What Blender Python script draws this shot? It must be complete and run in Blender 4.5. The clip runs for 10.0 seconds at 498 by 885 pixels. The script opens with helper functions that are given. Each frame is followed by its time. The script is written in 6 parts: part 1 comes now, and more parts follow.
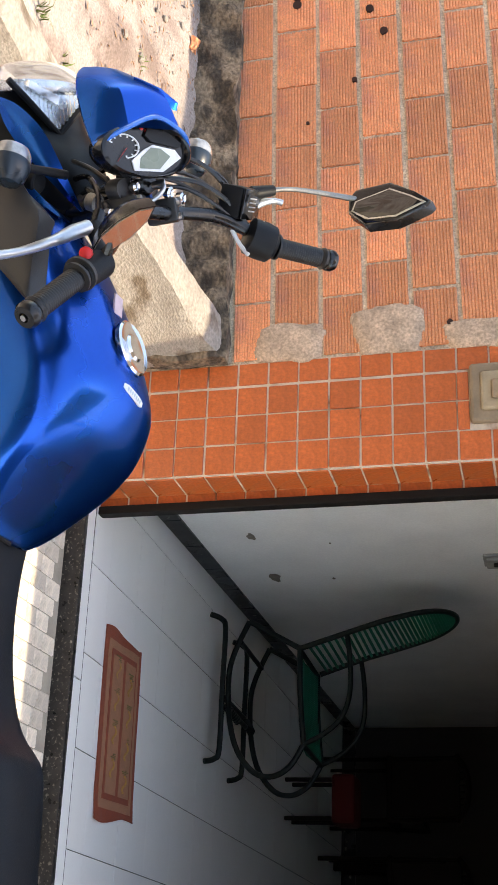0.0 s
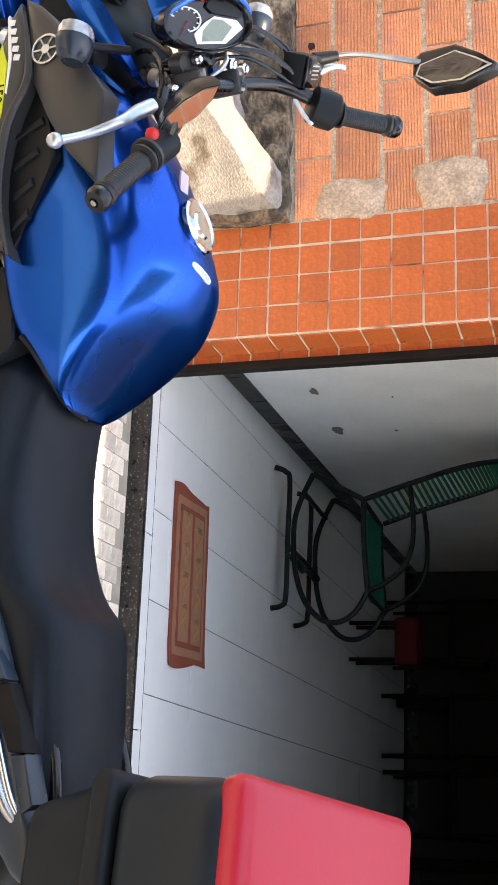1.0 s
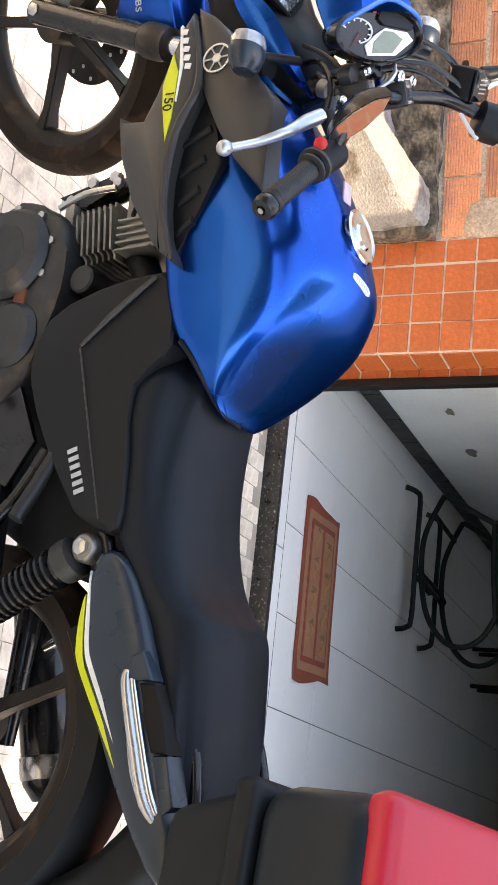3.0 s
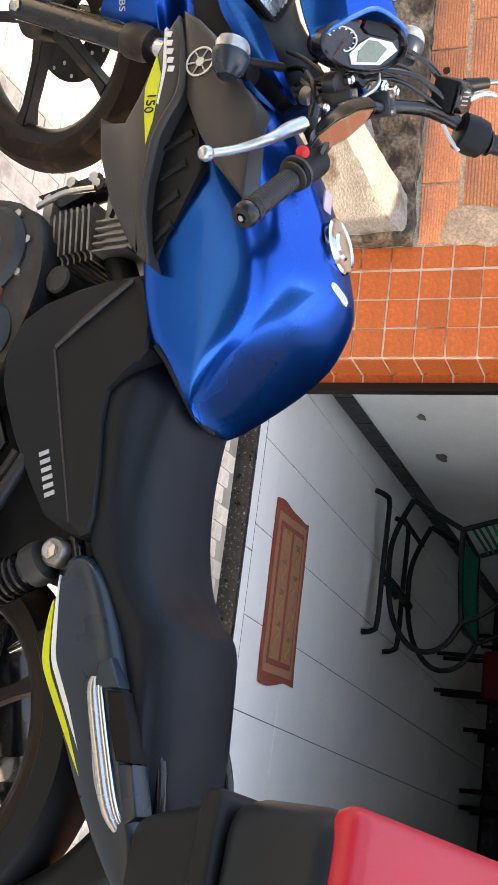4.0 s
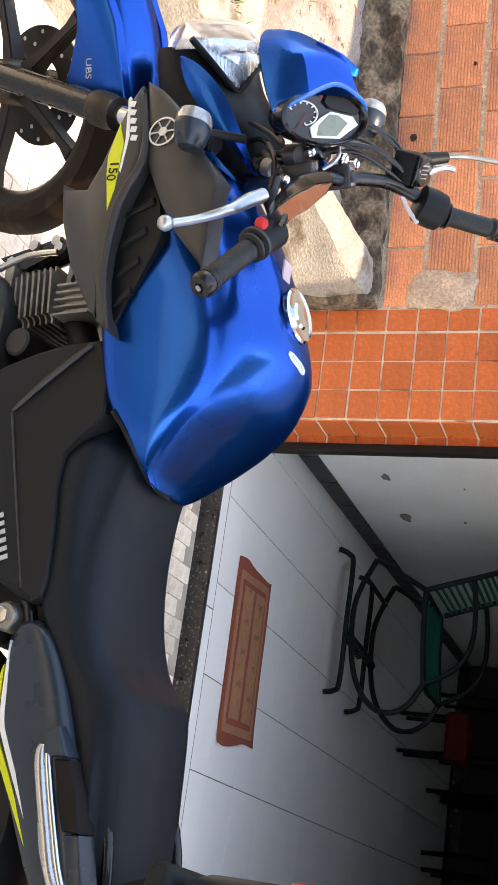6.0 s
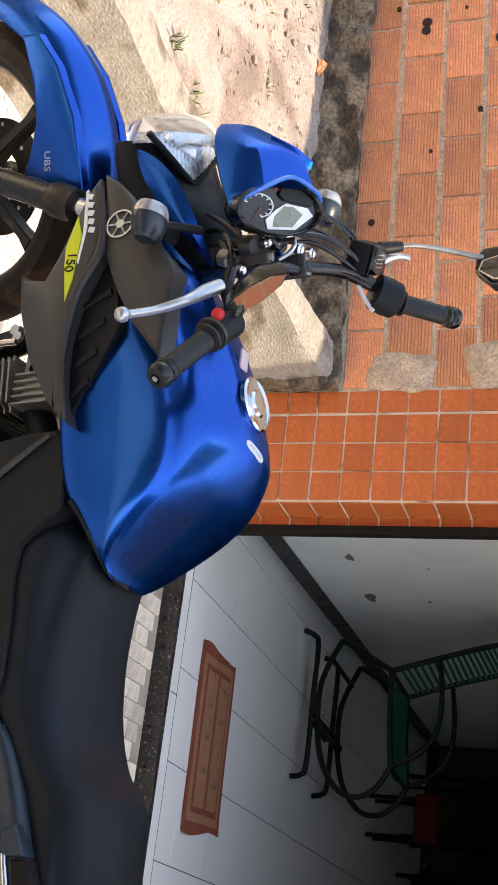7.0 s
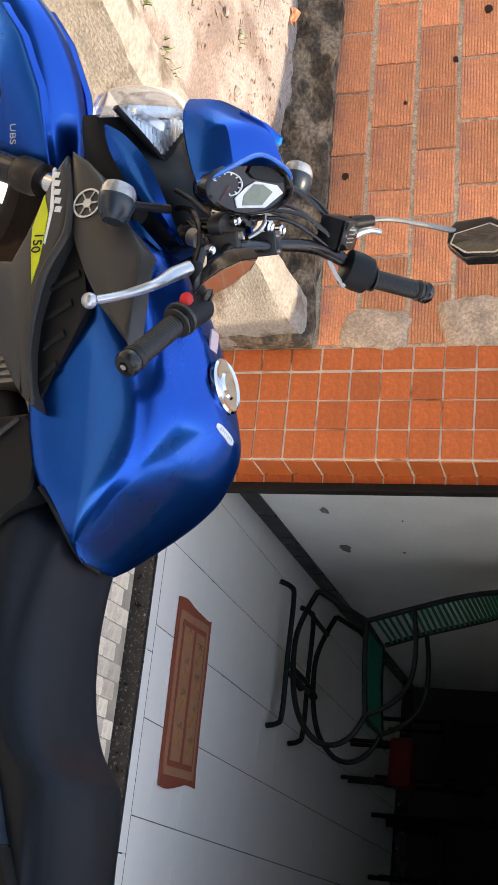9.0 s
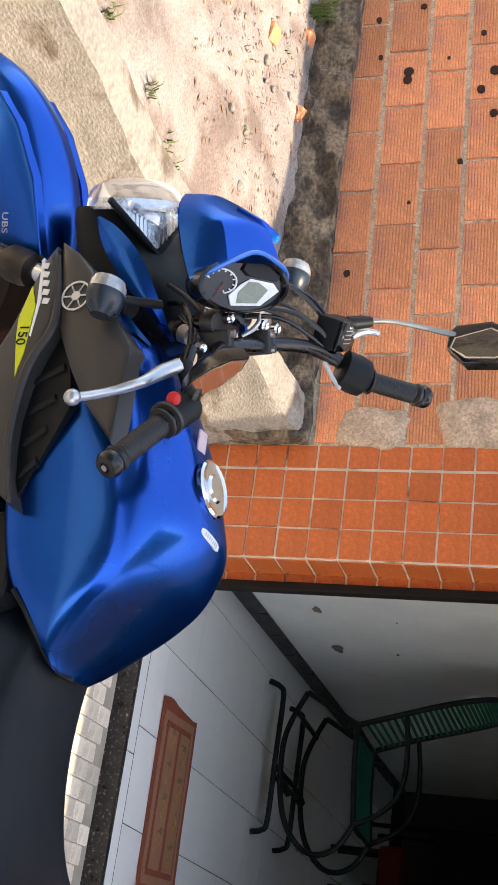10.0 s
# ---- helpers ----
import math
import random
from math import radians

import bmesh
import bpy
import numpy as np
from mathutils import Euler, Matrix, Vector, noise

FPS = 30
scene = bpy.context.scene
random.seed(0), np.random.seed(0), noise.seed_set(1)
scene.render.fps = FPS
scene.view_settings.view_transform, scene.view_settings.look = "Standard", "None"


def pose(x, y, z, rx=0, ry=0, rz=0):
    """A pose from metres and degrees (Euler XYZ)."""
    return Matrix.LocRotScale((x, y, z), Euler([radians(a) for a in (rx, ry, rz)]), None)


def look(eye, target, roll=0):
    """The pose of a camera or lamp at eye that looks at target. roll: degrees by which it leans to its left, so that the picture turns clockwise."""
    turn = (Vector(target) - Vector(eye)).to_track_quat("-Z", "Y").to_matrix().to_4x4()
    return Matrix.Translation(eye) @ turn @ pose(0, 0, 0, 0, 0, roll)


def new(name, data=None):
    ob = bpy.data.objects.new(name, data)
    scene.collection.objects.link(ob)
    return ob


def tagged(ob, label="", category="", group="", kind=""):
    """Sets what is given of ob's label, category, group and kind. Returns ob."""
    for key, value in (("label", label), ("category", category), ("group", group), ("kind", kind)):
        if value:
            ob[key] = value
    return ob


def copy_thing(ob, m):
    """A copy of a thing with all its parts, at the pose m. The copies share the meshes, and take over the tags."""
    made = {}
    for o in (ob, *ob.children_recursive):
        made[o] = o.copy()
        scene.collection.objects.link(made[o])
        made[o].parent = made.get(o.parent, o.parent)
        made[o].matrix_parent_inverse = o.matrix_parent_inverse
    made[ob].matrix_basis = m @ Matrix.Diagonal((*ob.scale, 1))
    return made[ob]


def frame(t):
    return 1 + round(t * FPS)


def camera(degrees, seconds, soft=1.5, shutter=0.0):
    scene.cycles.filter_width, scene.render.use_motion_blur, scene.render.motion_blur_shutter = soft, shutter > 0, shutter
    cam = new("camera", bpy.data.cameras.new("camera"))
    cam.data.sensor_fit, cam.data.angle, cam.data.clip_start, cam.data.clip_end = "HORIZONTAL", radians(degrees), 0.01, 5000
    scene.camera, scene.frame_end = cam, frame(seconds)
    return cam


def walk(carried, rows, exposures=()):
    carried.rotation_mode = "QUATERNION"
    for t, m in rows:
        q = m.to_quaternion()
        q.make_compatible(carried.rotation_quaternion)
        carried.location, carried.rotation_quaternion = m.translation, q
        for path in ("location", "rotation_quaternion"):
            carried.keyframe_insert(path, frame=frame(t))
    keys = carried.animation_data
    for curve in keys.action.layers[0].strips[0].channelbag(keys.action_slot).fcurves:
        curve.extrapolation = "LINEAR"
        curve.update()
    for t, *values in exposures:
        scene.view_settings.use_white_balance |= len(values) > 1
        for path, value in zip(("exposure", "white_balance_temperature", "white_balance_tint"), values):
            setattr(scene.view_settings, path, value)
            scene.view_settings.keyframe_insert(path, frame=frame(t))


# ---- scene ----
cam = camera(22.9, 10.0, soft=1.0)
PATH = [
    (0, (1.515, -3.632, 1.186), (0.72, -1.855, 0.731), 86.4),
    (0.5, (1.489, -3.685, 1.194), (0.922, -1.833, 0.694), 87.0),
    (1, (1.487, -3.698, 1.187), (0.933, -1.86, 0.625), 87.3),
    (1.5, (1.487, -3.688, 1.165), (0.943, -1.862, 0.559), 87.6),
    (2, (1.489, -3.69, 1.146), (0.932, -1.894, 0.464), 87.6),
    (2.5, (1.492, -3.699, 1.139), (0.887, -1.938, 0.409), 88.4),
    (2.7, (1.5, -3.704, 1.139), (0.922, -1.941, 0.394), 89.0),
    (3.8, (1.482, -3.699, 1.123), (0.907, -1.932, 0.385), 90.9),
    (4, (1.478, -3.702, 1.126), (0.912, -1.916, 0.426), 91.2),
    (4.5, (1.466, -3.7, 1.132), (0.907, -1.905, 0.448), 91.9),
    (5, (1.465, -3.704, 1.146), (0.894, -1.9, 0.499), 92.2),
    (5.2, (1.467, -3.708, 1.146), (0.901, -1.897, 0.514), 92.1),
    (6.3, (1.448, -3.706, 1.15), (0.769, -1.945, 0.489), 91.2),
    (6.5, (1.446, -3.703, 1.148), (0.755, -1.943, 0.495), 91.2),
    (7, (1.435, -3.711, 1.161), (0.661, -1.969, 0.556), 89.6),
    (7.5, (1.403, -3.71, 1.163), (0.62, -1.968, 0.568), 89.3),
    (8, (1.374, -3.723, 1.17), (0.569, -1.975, 0.622), 88.9),
    (8.5, (1.363, -3.724, 1.169), (0.657, -1.934, 0.623), 90.8),
    (9, (1.362, -3.731, 1.17), (0.68, -1.939, 0.6), 90.2),
    (9.5, (1.353, -3.731, 1.167), (0.649, -1.96, 0.558), 90.6),
    (10, (1.305, -3.662, 1.162), (0.491, -1.926, 0.593), 90.8),
]
EXPOSURES = [(0, 2.5, 8400, 10), (0.5, 2.9, 8400, 10), (1.5, 2.93, 8400, 10), (2.5, 2.9, 8400, 10), (4.5, 2.8, 8400, 10), (6.5, 2.7, 8400, 10), (7, 2.38, 8400, 10), (7.5, 2.36, 8400, 10), (9, 2.42, 8400, 10), (10, 2.4, 8400, 10)]
walk(cam, [(t, look(eye, target, roll)) for t, eye, target, roll in PATH], EXPOSURES)


# ---- sky, sun and exposure ----
world = bpy.data.worlds.new("sky")
scene.world = world
world.use_nodes = True
wn = world.node_tree.nodes
sky = wn.new("ShaderNodeTexSky")
sky.sky_type = 'NISHITA'
sky.sun_disc = False
sky.sun_elevation, sky.sun_rotation = radians(72), radians(78)
wn["Background"].inputs[1].default_value = 0.12
world.node_tree.links.new(sky.outputs[0], wn["Background"].inputs[0])
sun = new("sun", bpy.data.lights.new("sun", 'SUN'))
sun.data.energy, sun.data.angle, sun.data.color = 1.25, radians(0.6), (1.0, 0.94, 0.84)
sun.matrix_world = look((0.28, 0.06, 1.0), (0, 0, 0))

# ---- materials ----
def material(name, base, rough=0.6, metal=0.0, vary=0.15, scale=8.0, grain=0.05, grain_scale=120.0, bump=0.0,
             coat=0.0, gloss=0.5, spot=None, spot_at=0.62, spot_scale=3.0, random_amount=0.0, island=0.0, stretch=(1, 1, 1), rough_vary=0.1):
    """A surface with stains (scale, 1/m), fine grain, an optional second colour in patches and a relief."""
    m = bpy.data.materials.new(name)
    m.use_nodes = True
    n, l = m.node_tree.nodes, m.node_tree.links
    b = n["Principled BSDF"]
    co = n.new("ShaderNodeTexCoord")
    mp = n.new("ShaderNodeMapping")
    mp.inputs["Scale"].default_value = stretch
    l.new(co.outputs["Object"], mp.inputs[0])
    big, fine = n.new("ShaderNodeTexNoise"), n.new("ShaderNodeTexNoise")
    for t, s, d in ((big, scale, 4), (fine, grain_scale, 3)):
        t.inputs["Scale"].default_value = s
        t.inputs["Detail"].default_value = d
        l.new(mp.outputs[0], t.inputs["Vector"])
    def ramp(src, lo, hi, a=0.3, c=0.7):
        r = n.new("ShaderNodeMapRange")
        r.inputs[1].default_value, r.inputs[2].default_value = a, c
        r.inputs[3].default_value, r.inputs[4].default_value = lo, hi
        l.new(src, r.inputs[0])
        return r.outputs[0]
    def times(a, c):
        t = n.new("ShaderNodeMath")
        t.operation = 'MULTIPLY'
        l.new(a, t.inputs[0])
        l.new(c, t.inputs[1])
        return t.outputs[0]
    value = times(ramp(big.outputs["Fac"], 1 - vary, 1 + vary), ramp(fine.outputs["Fac"], 1 - grain, 1 + grain))
    if random_amount:
        info = n.new("ShaderNodeObjectInfo")
        value = times(value, ramp(info.outputs["Random"], 1 - random_amount, 1 + random_amount, 0, 1))
    if island:
        geo = n.new("ShaderNodeNewGeometry")
        value = times(value, ramp(geo.outputs["Random Per Island"], 1 - island, 1 + island, 0, 1))
    rgb = n.new("ShaderNodeRGB")
    rgb.outputs[0].default_value = (*base, 1)
    colour = rgb.outputs[0]
    if spot:
        other = n.new("ShaderNodeRGB")
        other.outputs[0].default_value = (*spot, 1)
        patch = n.new("ShaderNodeTexNoise")
        patch.inputs["Scale"].default_value = spot_scale
        patch.inputs["Detail"].default_value = 6
        l.new(mp.outputs[0], patch.inputs["Vector"])
        mix = n.new("ShaderNodeMix")
        mix.data_type = 'RGBA'
        l.new(ramp(patch.outputs["Fac"], 0, 1, spot_at - 0.06, spot_at + 0.06), mix.inputs[0])
        l.new(colour, mix.inputs[6])
        l.new(other.outputs[0], mix.inputs[7])
        colour = mix.outputs[2]
    vm = n.new("ShaderNodeVectorMath")
    vm.operation = 'SCALE'
    l.new(colour, vm.inputs[0])
    l.new(value, vm.inputs["Scale"])
    l.new(vm.outputs[0], b.inputs["Base Color"])
    l.new(ramp(big.outputs["Fac"], max(0.03, rough - rough_vary), min(1, rough + rough_vary)), b.inputs["Roughness"])
    b.inputs["Metallic"].default_value = metal
    b.inputs["Coat Weight"].default_value = coat
    b.inputs["Specular IOR Level"].default_value = gloss
    b.inputs["Coat Roughness"].default_value = 0.06
    if bump:
        bp = n.new("ShaderNodeBump")
        bp.inputs["Strength"].default_value = 0.6
        bp.inputs["Distance"].default_value = bump
        l.new(fine.outputs["Fac"], bp.inputs["Height"])
        l.new(bp.outputs[0], b.inputs["Normal"])
    return m


M = {
    "tile": material("terracotta_tile", (0.50, 0.112, 0.030), 0.36, vary=0.14, scale=16, grain=0.16, grain_scale=110, bump=0.0022, random_amount=0.12),
    "grout": material("white_grout", (0.64, 0.54, 0.43), 0.9, vary=0.15, scale=20, spot=(0.26, 0.13, 0.07), spot_at=0.60, spot_scale=7),
    "brick": material("hollow_brick", (0.76, 0.315, 0.155), 0.85, vary=0.16, scale=9, grain=0.20, grain_scale=150, bump=0.002, random_amount=0.20, spot=(0.56, 0.235, 0.145), spot_at=0.58, spot_scale=5),
    "mortar": material("mortar", (0.60, 0.485, 0.36), 0.95, vary=0.28, scale=25, grain=0.35, grain_scale=160, bump=0.008),
    "cement": material("cement_patch", (0.50, 0.365, 0.265), 0.95, vary=0.22, scale=18, grain=0.3, grain_scale=120, bump=0.008),
    "plinth": material("mossy_stone", (0.215, 0.160, 0.108), 0.95, vary=0.45, scale=14, grain=0.5, grain_scale=70, bump=0.02, spot=(0.070, 0.054, 0.040), spot_at=0.52, spot_scale=13, stretch=(0.8, 1, 1.2)),
    "concrete": material("worn_concrete", (0.38, 0.335, 0.275), 0.92, vary=0.22, scale=7, grain=0.16, grain_scale=70, bump=0.008, spot=(0.33, 0.28, 0.21), spot_at=0.60, spot_scale=4),
    "whitewash": material("whitewashed_concrete", (0.33, 0.295, 0.255), 0.94, vary=0.20, scale=6, grain=0.22, grain_scale=80, bump=0.010, spot=(0.13, 0.098, 0.070), spot_at=0.585, spot_scale=6, stretch=(1, 1, 1.8)),
    "dirt": material("sandy_dirt", (0.35, 0.297, 0.268), 0.98, vary=0.22, scale=4, grain=0.25, grain_scale=110, bump=0.008, spot=(0.23, 0.172, 0.148), spot_at=0.54, spot_scale=3.4),
    "patio": material("streaked_patio_tile", (0.52, 0.475, 0.41), 0.45, vary=0.14, scale=9, grain=0.08, spot=(0.44, 0.39, 0.33), spot_at=0.60, spot_scale=5, stretch=(1, 4, 1), random_amount=0.08),
    "paver": material("stone_look_tile", (0.76, 0.66, 0.54), 0.6, vary=0.15, scale=16, grain=0.1, random_amount=0.22, spot=(0.55, 0.47, 0.37), spot_at=0.6, spot_scale=12),
    "paver_joint": material("paver_joint", (0.38, 0.33, 0.26), 0.95, vary=0.2),
    "granite": material("black_granite", (0.026, 0.023, 0.021), 0.35, gloss=0.35, vary=0.5, scale=30, spot=(0.20, 0.175, 0.145), spot_at=0.635, spot_scale=95, rough_vary=0.1),
    "floor": material("white_floor_tile", (0.86, 0.85, 0.81), 0.30, vary=0.015, scale=4, grain=0.015, random_amount=0.02, rough_vary=0.01),
    "joint": material("dark_joint", (0.05, 0.045, 0.04), 0.9, vary=0.3),
    "plaster": material("white_plaster", (0.86, 0.85, 0.82), 0.8, vary=0.06, scale=3, grain=0.04, bump=0.002),
    "baseboard": material("black_marble", (0.014, 0.014, 0.015), 0.3, gloss=0.3, vary=0.3, spot=(0.35, 0.34, 0.32), spot_at=0.70, spot_scale=28),
    "chip": material("bare_cement", (0.20, 0.17, 0.14), 0.95, vary=0.2, scale=40),
    "rail": material("dark_shutter_rail", (0.012, 0.010, 0.009), 0.6, gloss=0.15, vary=0.3, scale=20),
    # dark tone chosen so the unseen wall dims reflections and bounce
    "far_plaster": material("dark_blocker_plaster", (0.12, 0.11, 0.10), 0.9, vary=0.15, scale=2),
    # dark colour standing in for the deep room's shade
    "room_shade": material("room_shade_grey", (0.045, 0.042, 0.040), 0.85, vary=0.08, scale=2),
    "dusty_white": material("dusty_white_plastic", (0.34, 0.33, 0.31), 0.6, vary=0.2, scale=20),
    "roof": material("concrete_slab", (0.62, 0.60, 0.56), 0.9, vary=0.1, scale=2),
}

# ---- mesh helpers ----
def part(name, bm, mat, parent=None, label="", smooth=False, angle=40):
    """Links a bmesh as one mesh object under a thing or part (bm in the parent's own frame)."""
    me = bpy.data.meshes.new(name)
    bmesh.ops.recalc_face_normals(bm, faces=bm.faces)
    bm.to_mesh(me)
    bm.free()
    if smooth:
        me.shade_smooth()
        me.set_sharp_from_angle(angle=radians(angle))
    if mat:
        me.materials.append(M[mat] if isinstance(mat, str) else mat)
    ob = new(name, me)
    ob.parent = parent
    return tagged(ob, label)


def thing(name, m=None):
    ob = new(name)
    ob.empty_display_size = 0.1
    if m is not None:
        ob.matrix_world = m
    return ob


def box(x0, x1, y0, y1, z0, z1, bevel=0.0, bm=None, segments=2):
    own = bmesh.new()
    v = [own.verts.new((x, y, z)) for x in (x0, x1) for y in (y0, y1) for z in (z0, z1)]
    for f in ((0, 1, 3, 2), (4, 6, 7, 5), (0, 4, 5, 1), (2, 3, 7, 6), (0, 2, 6, 4), (1, 5, 7, 3)):
        own.faces.new([v[i] for i in f])
    if bevel:
        bmesh.ops.bevel(own, geom=own.edges[:], offset=bevel, segments=segments, affect='EDGES', profile=0.5)
    if bm is None:
        return own
    return merge(bm, own)


def merge(bm, other, m=None):
    me = bpy.data.meshes.new("tmp")
    other.to_mesh(me)
    other.free()
    if m is not None:
        me.transform(m)
    bm.from_mesh(me)
    bpy.data.meshes.remove(me)
    return bm


def smooth_line(points, steps=6, closed=False):
    """A Catmull-Rom line through the points."""
    p = [Vector(q) for q in points]
    out = []
    n = len(p)
    for i in range(n if closed else n - 1):
        a, b, c, d = (p[(i + k) % n] if closed else p[min(max(i + k, 0), n - 1)] for k in (-1, 0, 1, 2))
        for s in range(steps):
            t = s / steps
            out.append(0.5 * ((2 * b) + (c - a) * t + (2 * a - 5 * b + 4 * c - d) * t * t + (3 * b - a - 3 * c + d) * t ** 3))
    if not closed:
        out.append(p[-1])
    return out


def tube(points, radius, sides=10, bm=None, steps=5, closed=False, caps=True):
    """A round bar along a smooth line; radius may be a list, one for each given point."""
    bm = bm or bmesh.new()
    radii = radius if isinstance(radius, (list, tuple)) else [radius] * len(points)
    line = smooth_line(points, steps, closed) if len(points) > 2 else [Vector(q) for q in points]
    n = len(line)
    frames, up = [], None
    for i in range(n):
        a, b = (line[(i - 1) % n], line[(i + 1) % n]) if closed else (line[max(i - 1, 0)], line[min(i + 1, n - 1)])
        d = (b - a).normalized()
        if up is None:
            up = d.orthogonal().normalized()
        up = (up - d * up.dot(d)).normalized()
        frames.append((line[i], up.copy(), d.cross(up)))
    rings = []
    for i, (c, u, w) in enumerate(frames):
        k = i / max(1, n - 1) * (len(radii) - 1)
        r = radii[int(k)] + (radii[min(int(k) + 1, len(radii) - 1)] - radii[int(k)]) * (k - int(k))
        rings.append([bm.verts.new(c + r * (math.cos(a) * u + math.sin(a) * w)) for a in (2 * math.pi * s / sides for s in range(sides))])
    for i in range(n if closed else n - 1):
        a, b = rings[i], rings[(i + 1) % n]
        for s in range(sides):
            bm.faces.new((a[s], a[(s + 1) % sides], b[(s + 1) % sides], b[s]))
    if caps and not closed:
        bm.faces.new(rings[0][::-1])
        bm.faces.new(rings[-1])
    return bm


def lathe(profile, sides=32, bm=None, m=None, closed=False):
    """Turns (radius, height) pairs round the z axis; m places the result."""
    own = bmesh.new()
    rings = []
    for r, z in profile:
        rings.append([own.verts.new((r * math.cos(2 * math.pi * s / sides), r * math.sin(2 * math.pi * s / sides), z)) for s in range(sides)])
    pairs = list(zip(rings, rings[1:])) + ([(rings[-1], rings[0])] if closed else [])
    for a, b in pairs:
        for s in range(sides):
            own.faces.new((a[s], a[(s + 1) % sides], b[(s + 1) % sides], b[s]))
    if not closed:
        own.faces.new(rings[0][::-1])
        own.faces.new(rings[-1])
    if bm is None:
        if m is not None:
            own.transform(m)
        return own
    return merge(bm, own, m)


def aim(a, b):
    """A frame at a whose z axis points to b."""
    a, b = Vector(a), Vector(b)
    return Matrix.Translation(a) @ (b - a).to_track_quat('Z', 'Y').to_matrix().to_4x4()


def rod(a, b, r0, r1=None, sides=16, bm=None, bevel=0.15):
    """A turned rod from a to b with softened ends."""
    a, b = Vector(a), Vector(b)
    h = (b - a).length
    r1 = r0 if r1 is None else r1
    e = min(r0, r1, h / 2) * bevel
    return lathe([(r0 - e, 0), (r0, e), (r1, h - e), (r1 - e, h)], sides, bm, aim(a, b))


def roughen(bm, size, amount, only=None):
    for v in bm.verts:
        p = v.co
        d = noise.noise_vector(p * size) + 0.5 * noise.noise_vector(p * size * 2.7)
        v.co = p + amount * d
    return bm


def cut(bm, times):
    bmesh.ops.subdivide_edges(bm, edges=bm.edges[:], cuts=times, use_grid_fill=True)
    return bm


# ---- the large structure ----
P = 0.105          # pitch of the small wall tiles
FLOOR = -0.315     # room floor
YARD = -0.412      # paved yard
STEP = -0.36       # foot of the door sill

ground = part("ground", box(-60, 60, -60, 40, YARD - 0.4, YARD - 0.03), "dirt")
tagged(ground, "bare sandy ground round the house", "ground", kind="structure")

floor = part("floor", box(-0.18, 3.4, 0.10, 5.4, FLOOR - 0.2, FLOOR - 0.003), "joint")
tagged(floor, "white ceramic room floor with dark thin joints", "floor", kind="structure")

wall_left = part("wall_west", box(-0.36, -0.18, 0.16, 5.4, FLOOR - 0.2, 2.5), "plaster")
tagged(wall_left, "white plastered inner wall with chipped spots", "wall", kind="structure")
# back wall, side wall and ceiling carry the room's dimness in their colour
wall_back = part("wall_north", box(-0.36, 3.6, 5.4, 5.58, FLOOR - 0.2, 2.5), "room_shade")
tagged(wall_back, "back wall of the room, its dimness put into dark colour", "wall", kind="structure")
wall_right = part("wall_east", box(3.4, 3.6, 0.16, 5.4, FLOOR - 0.2, 2.5), "room_shade")
tagged(wall_right, "unseen side wall of the room, coloured dark for dimness", "wall", kind="structure")
ceiling = part("ceiling", box(-0.36, 3.6, 0.16, 5.58, 2.3, 2.5), "room_shade")
tagged(ceiling, "plain unseen ceiling, coloured dark for the room's dimness", "ceiling", kind="structure")

# front wall: pillar core, return in the opening, lintel, far jamb
bm = box(-0.405, 0.001, 0.0015, 0.16, YARD, 2.55)
box(-0.405, 0.030, 0.166, 0.20, YARD, 2.5, bm=bm)
# unseen front past the door, lengthened for the mirror's reflection and slab beams
box(2.2, 5.8, 0.0, 0.16, YARD, 3.18, bm=bm)
box(0.001, 2.2, 0.0, 0.16, 1.79, 2.55, bm=bm)
wall_front = part("wall_south", bm, "grout")
tagged(wall_front, "house front clad in small terracotta tiles", "wall", kind="structure")

yard_wall = part("wall_yard", box(-9.0, -0.405, 0.004, 0.10, YARD, 2.4), "mortar")
tagged(yard_wall, "unplastered wall of ribbed orange hollow bricks", "wall", kind="structure")
# unseen slab and beams, added overhead to keep the sun off the motorcycle
shade_slab_bm = box(0.98, 4.3, -2.80, -1.00, 3.30, 3.42)
for x in (2.6, 4.1):
    box(x, x + 0.1, -2.75, 0.16, 3.18, 3.30, bm=shade_slab_bm)
roof = part("roof_slab", shade_slab_bm, "roof")
# unseen wall behind the camera, added to block low sky and darken reflections
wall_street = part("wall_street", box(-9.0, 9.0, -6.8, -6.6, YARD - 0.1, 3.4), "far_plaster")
tagged(wall_street, "plain dark wall, unseen, added to block low sky light", "wall", kind="structure")
tagged(roof, "unseen concrete slab on beams, added to shade the motorcycle", "roof", kind="structure")

# sloping paved yard, one sheet
bm = bmesh.new()
def yard_z(y):
    return STEP - 0.012 + (YARD - STEP) * min(1.0, max(0.0, (0.06 - y) / 1.75))
xs, ys = [-0.70, 5.0], [0.06, -0.6, -1.2, -1.7, -8.0]
grid = [[bm.verts.new((x, y, yard_z(y) - 0.004)) for x in xs] for y in ys]
for a, b in zip(grid, grid[1:]):
    bm.faces.new((a[0], b[0], b[1], a[1]))
pavement = part("pavement", bm, "paver_joint")
tagged(pavement, "pale stone-look paving of the yard before the door", "pavement", kind="structure")

# door sill: granite riser and white strip
sill = part("door_sill", box(-0.02, 2.6, 0.030, 0.058, STEP - 0.02, FLOOR + 0.004, 0.003), "granite")
tagged(sill, "speckled black granite edge of the door step", "door sill", kind="structure")
strip = thing("threshold_strip")
for i in range(4):
    part("strip_tile", box(0.004 + i * 0.645, 0.645 + i * 0.645, 0.0605, 0.128, FLOOR - 0.03, FLOOR + 0.002, 0.002), "floor", strip)
tagged(strip, "white ceramic strip along the threshold", "threshold", kind="structure")
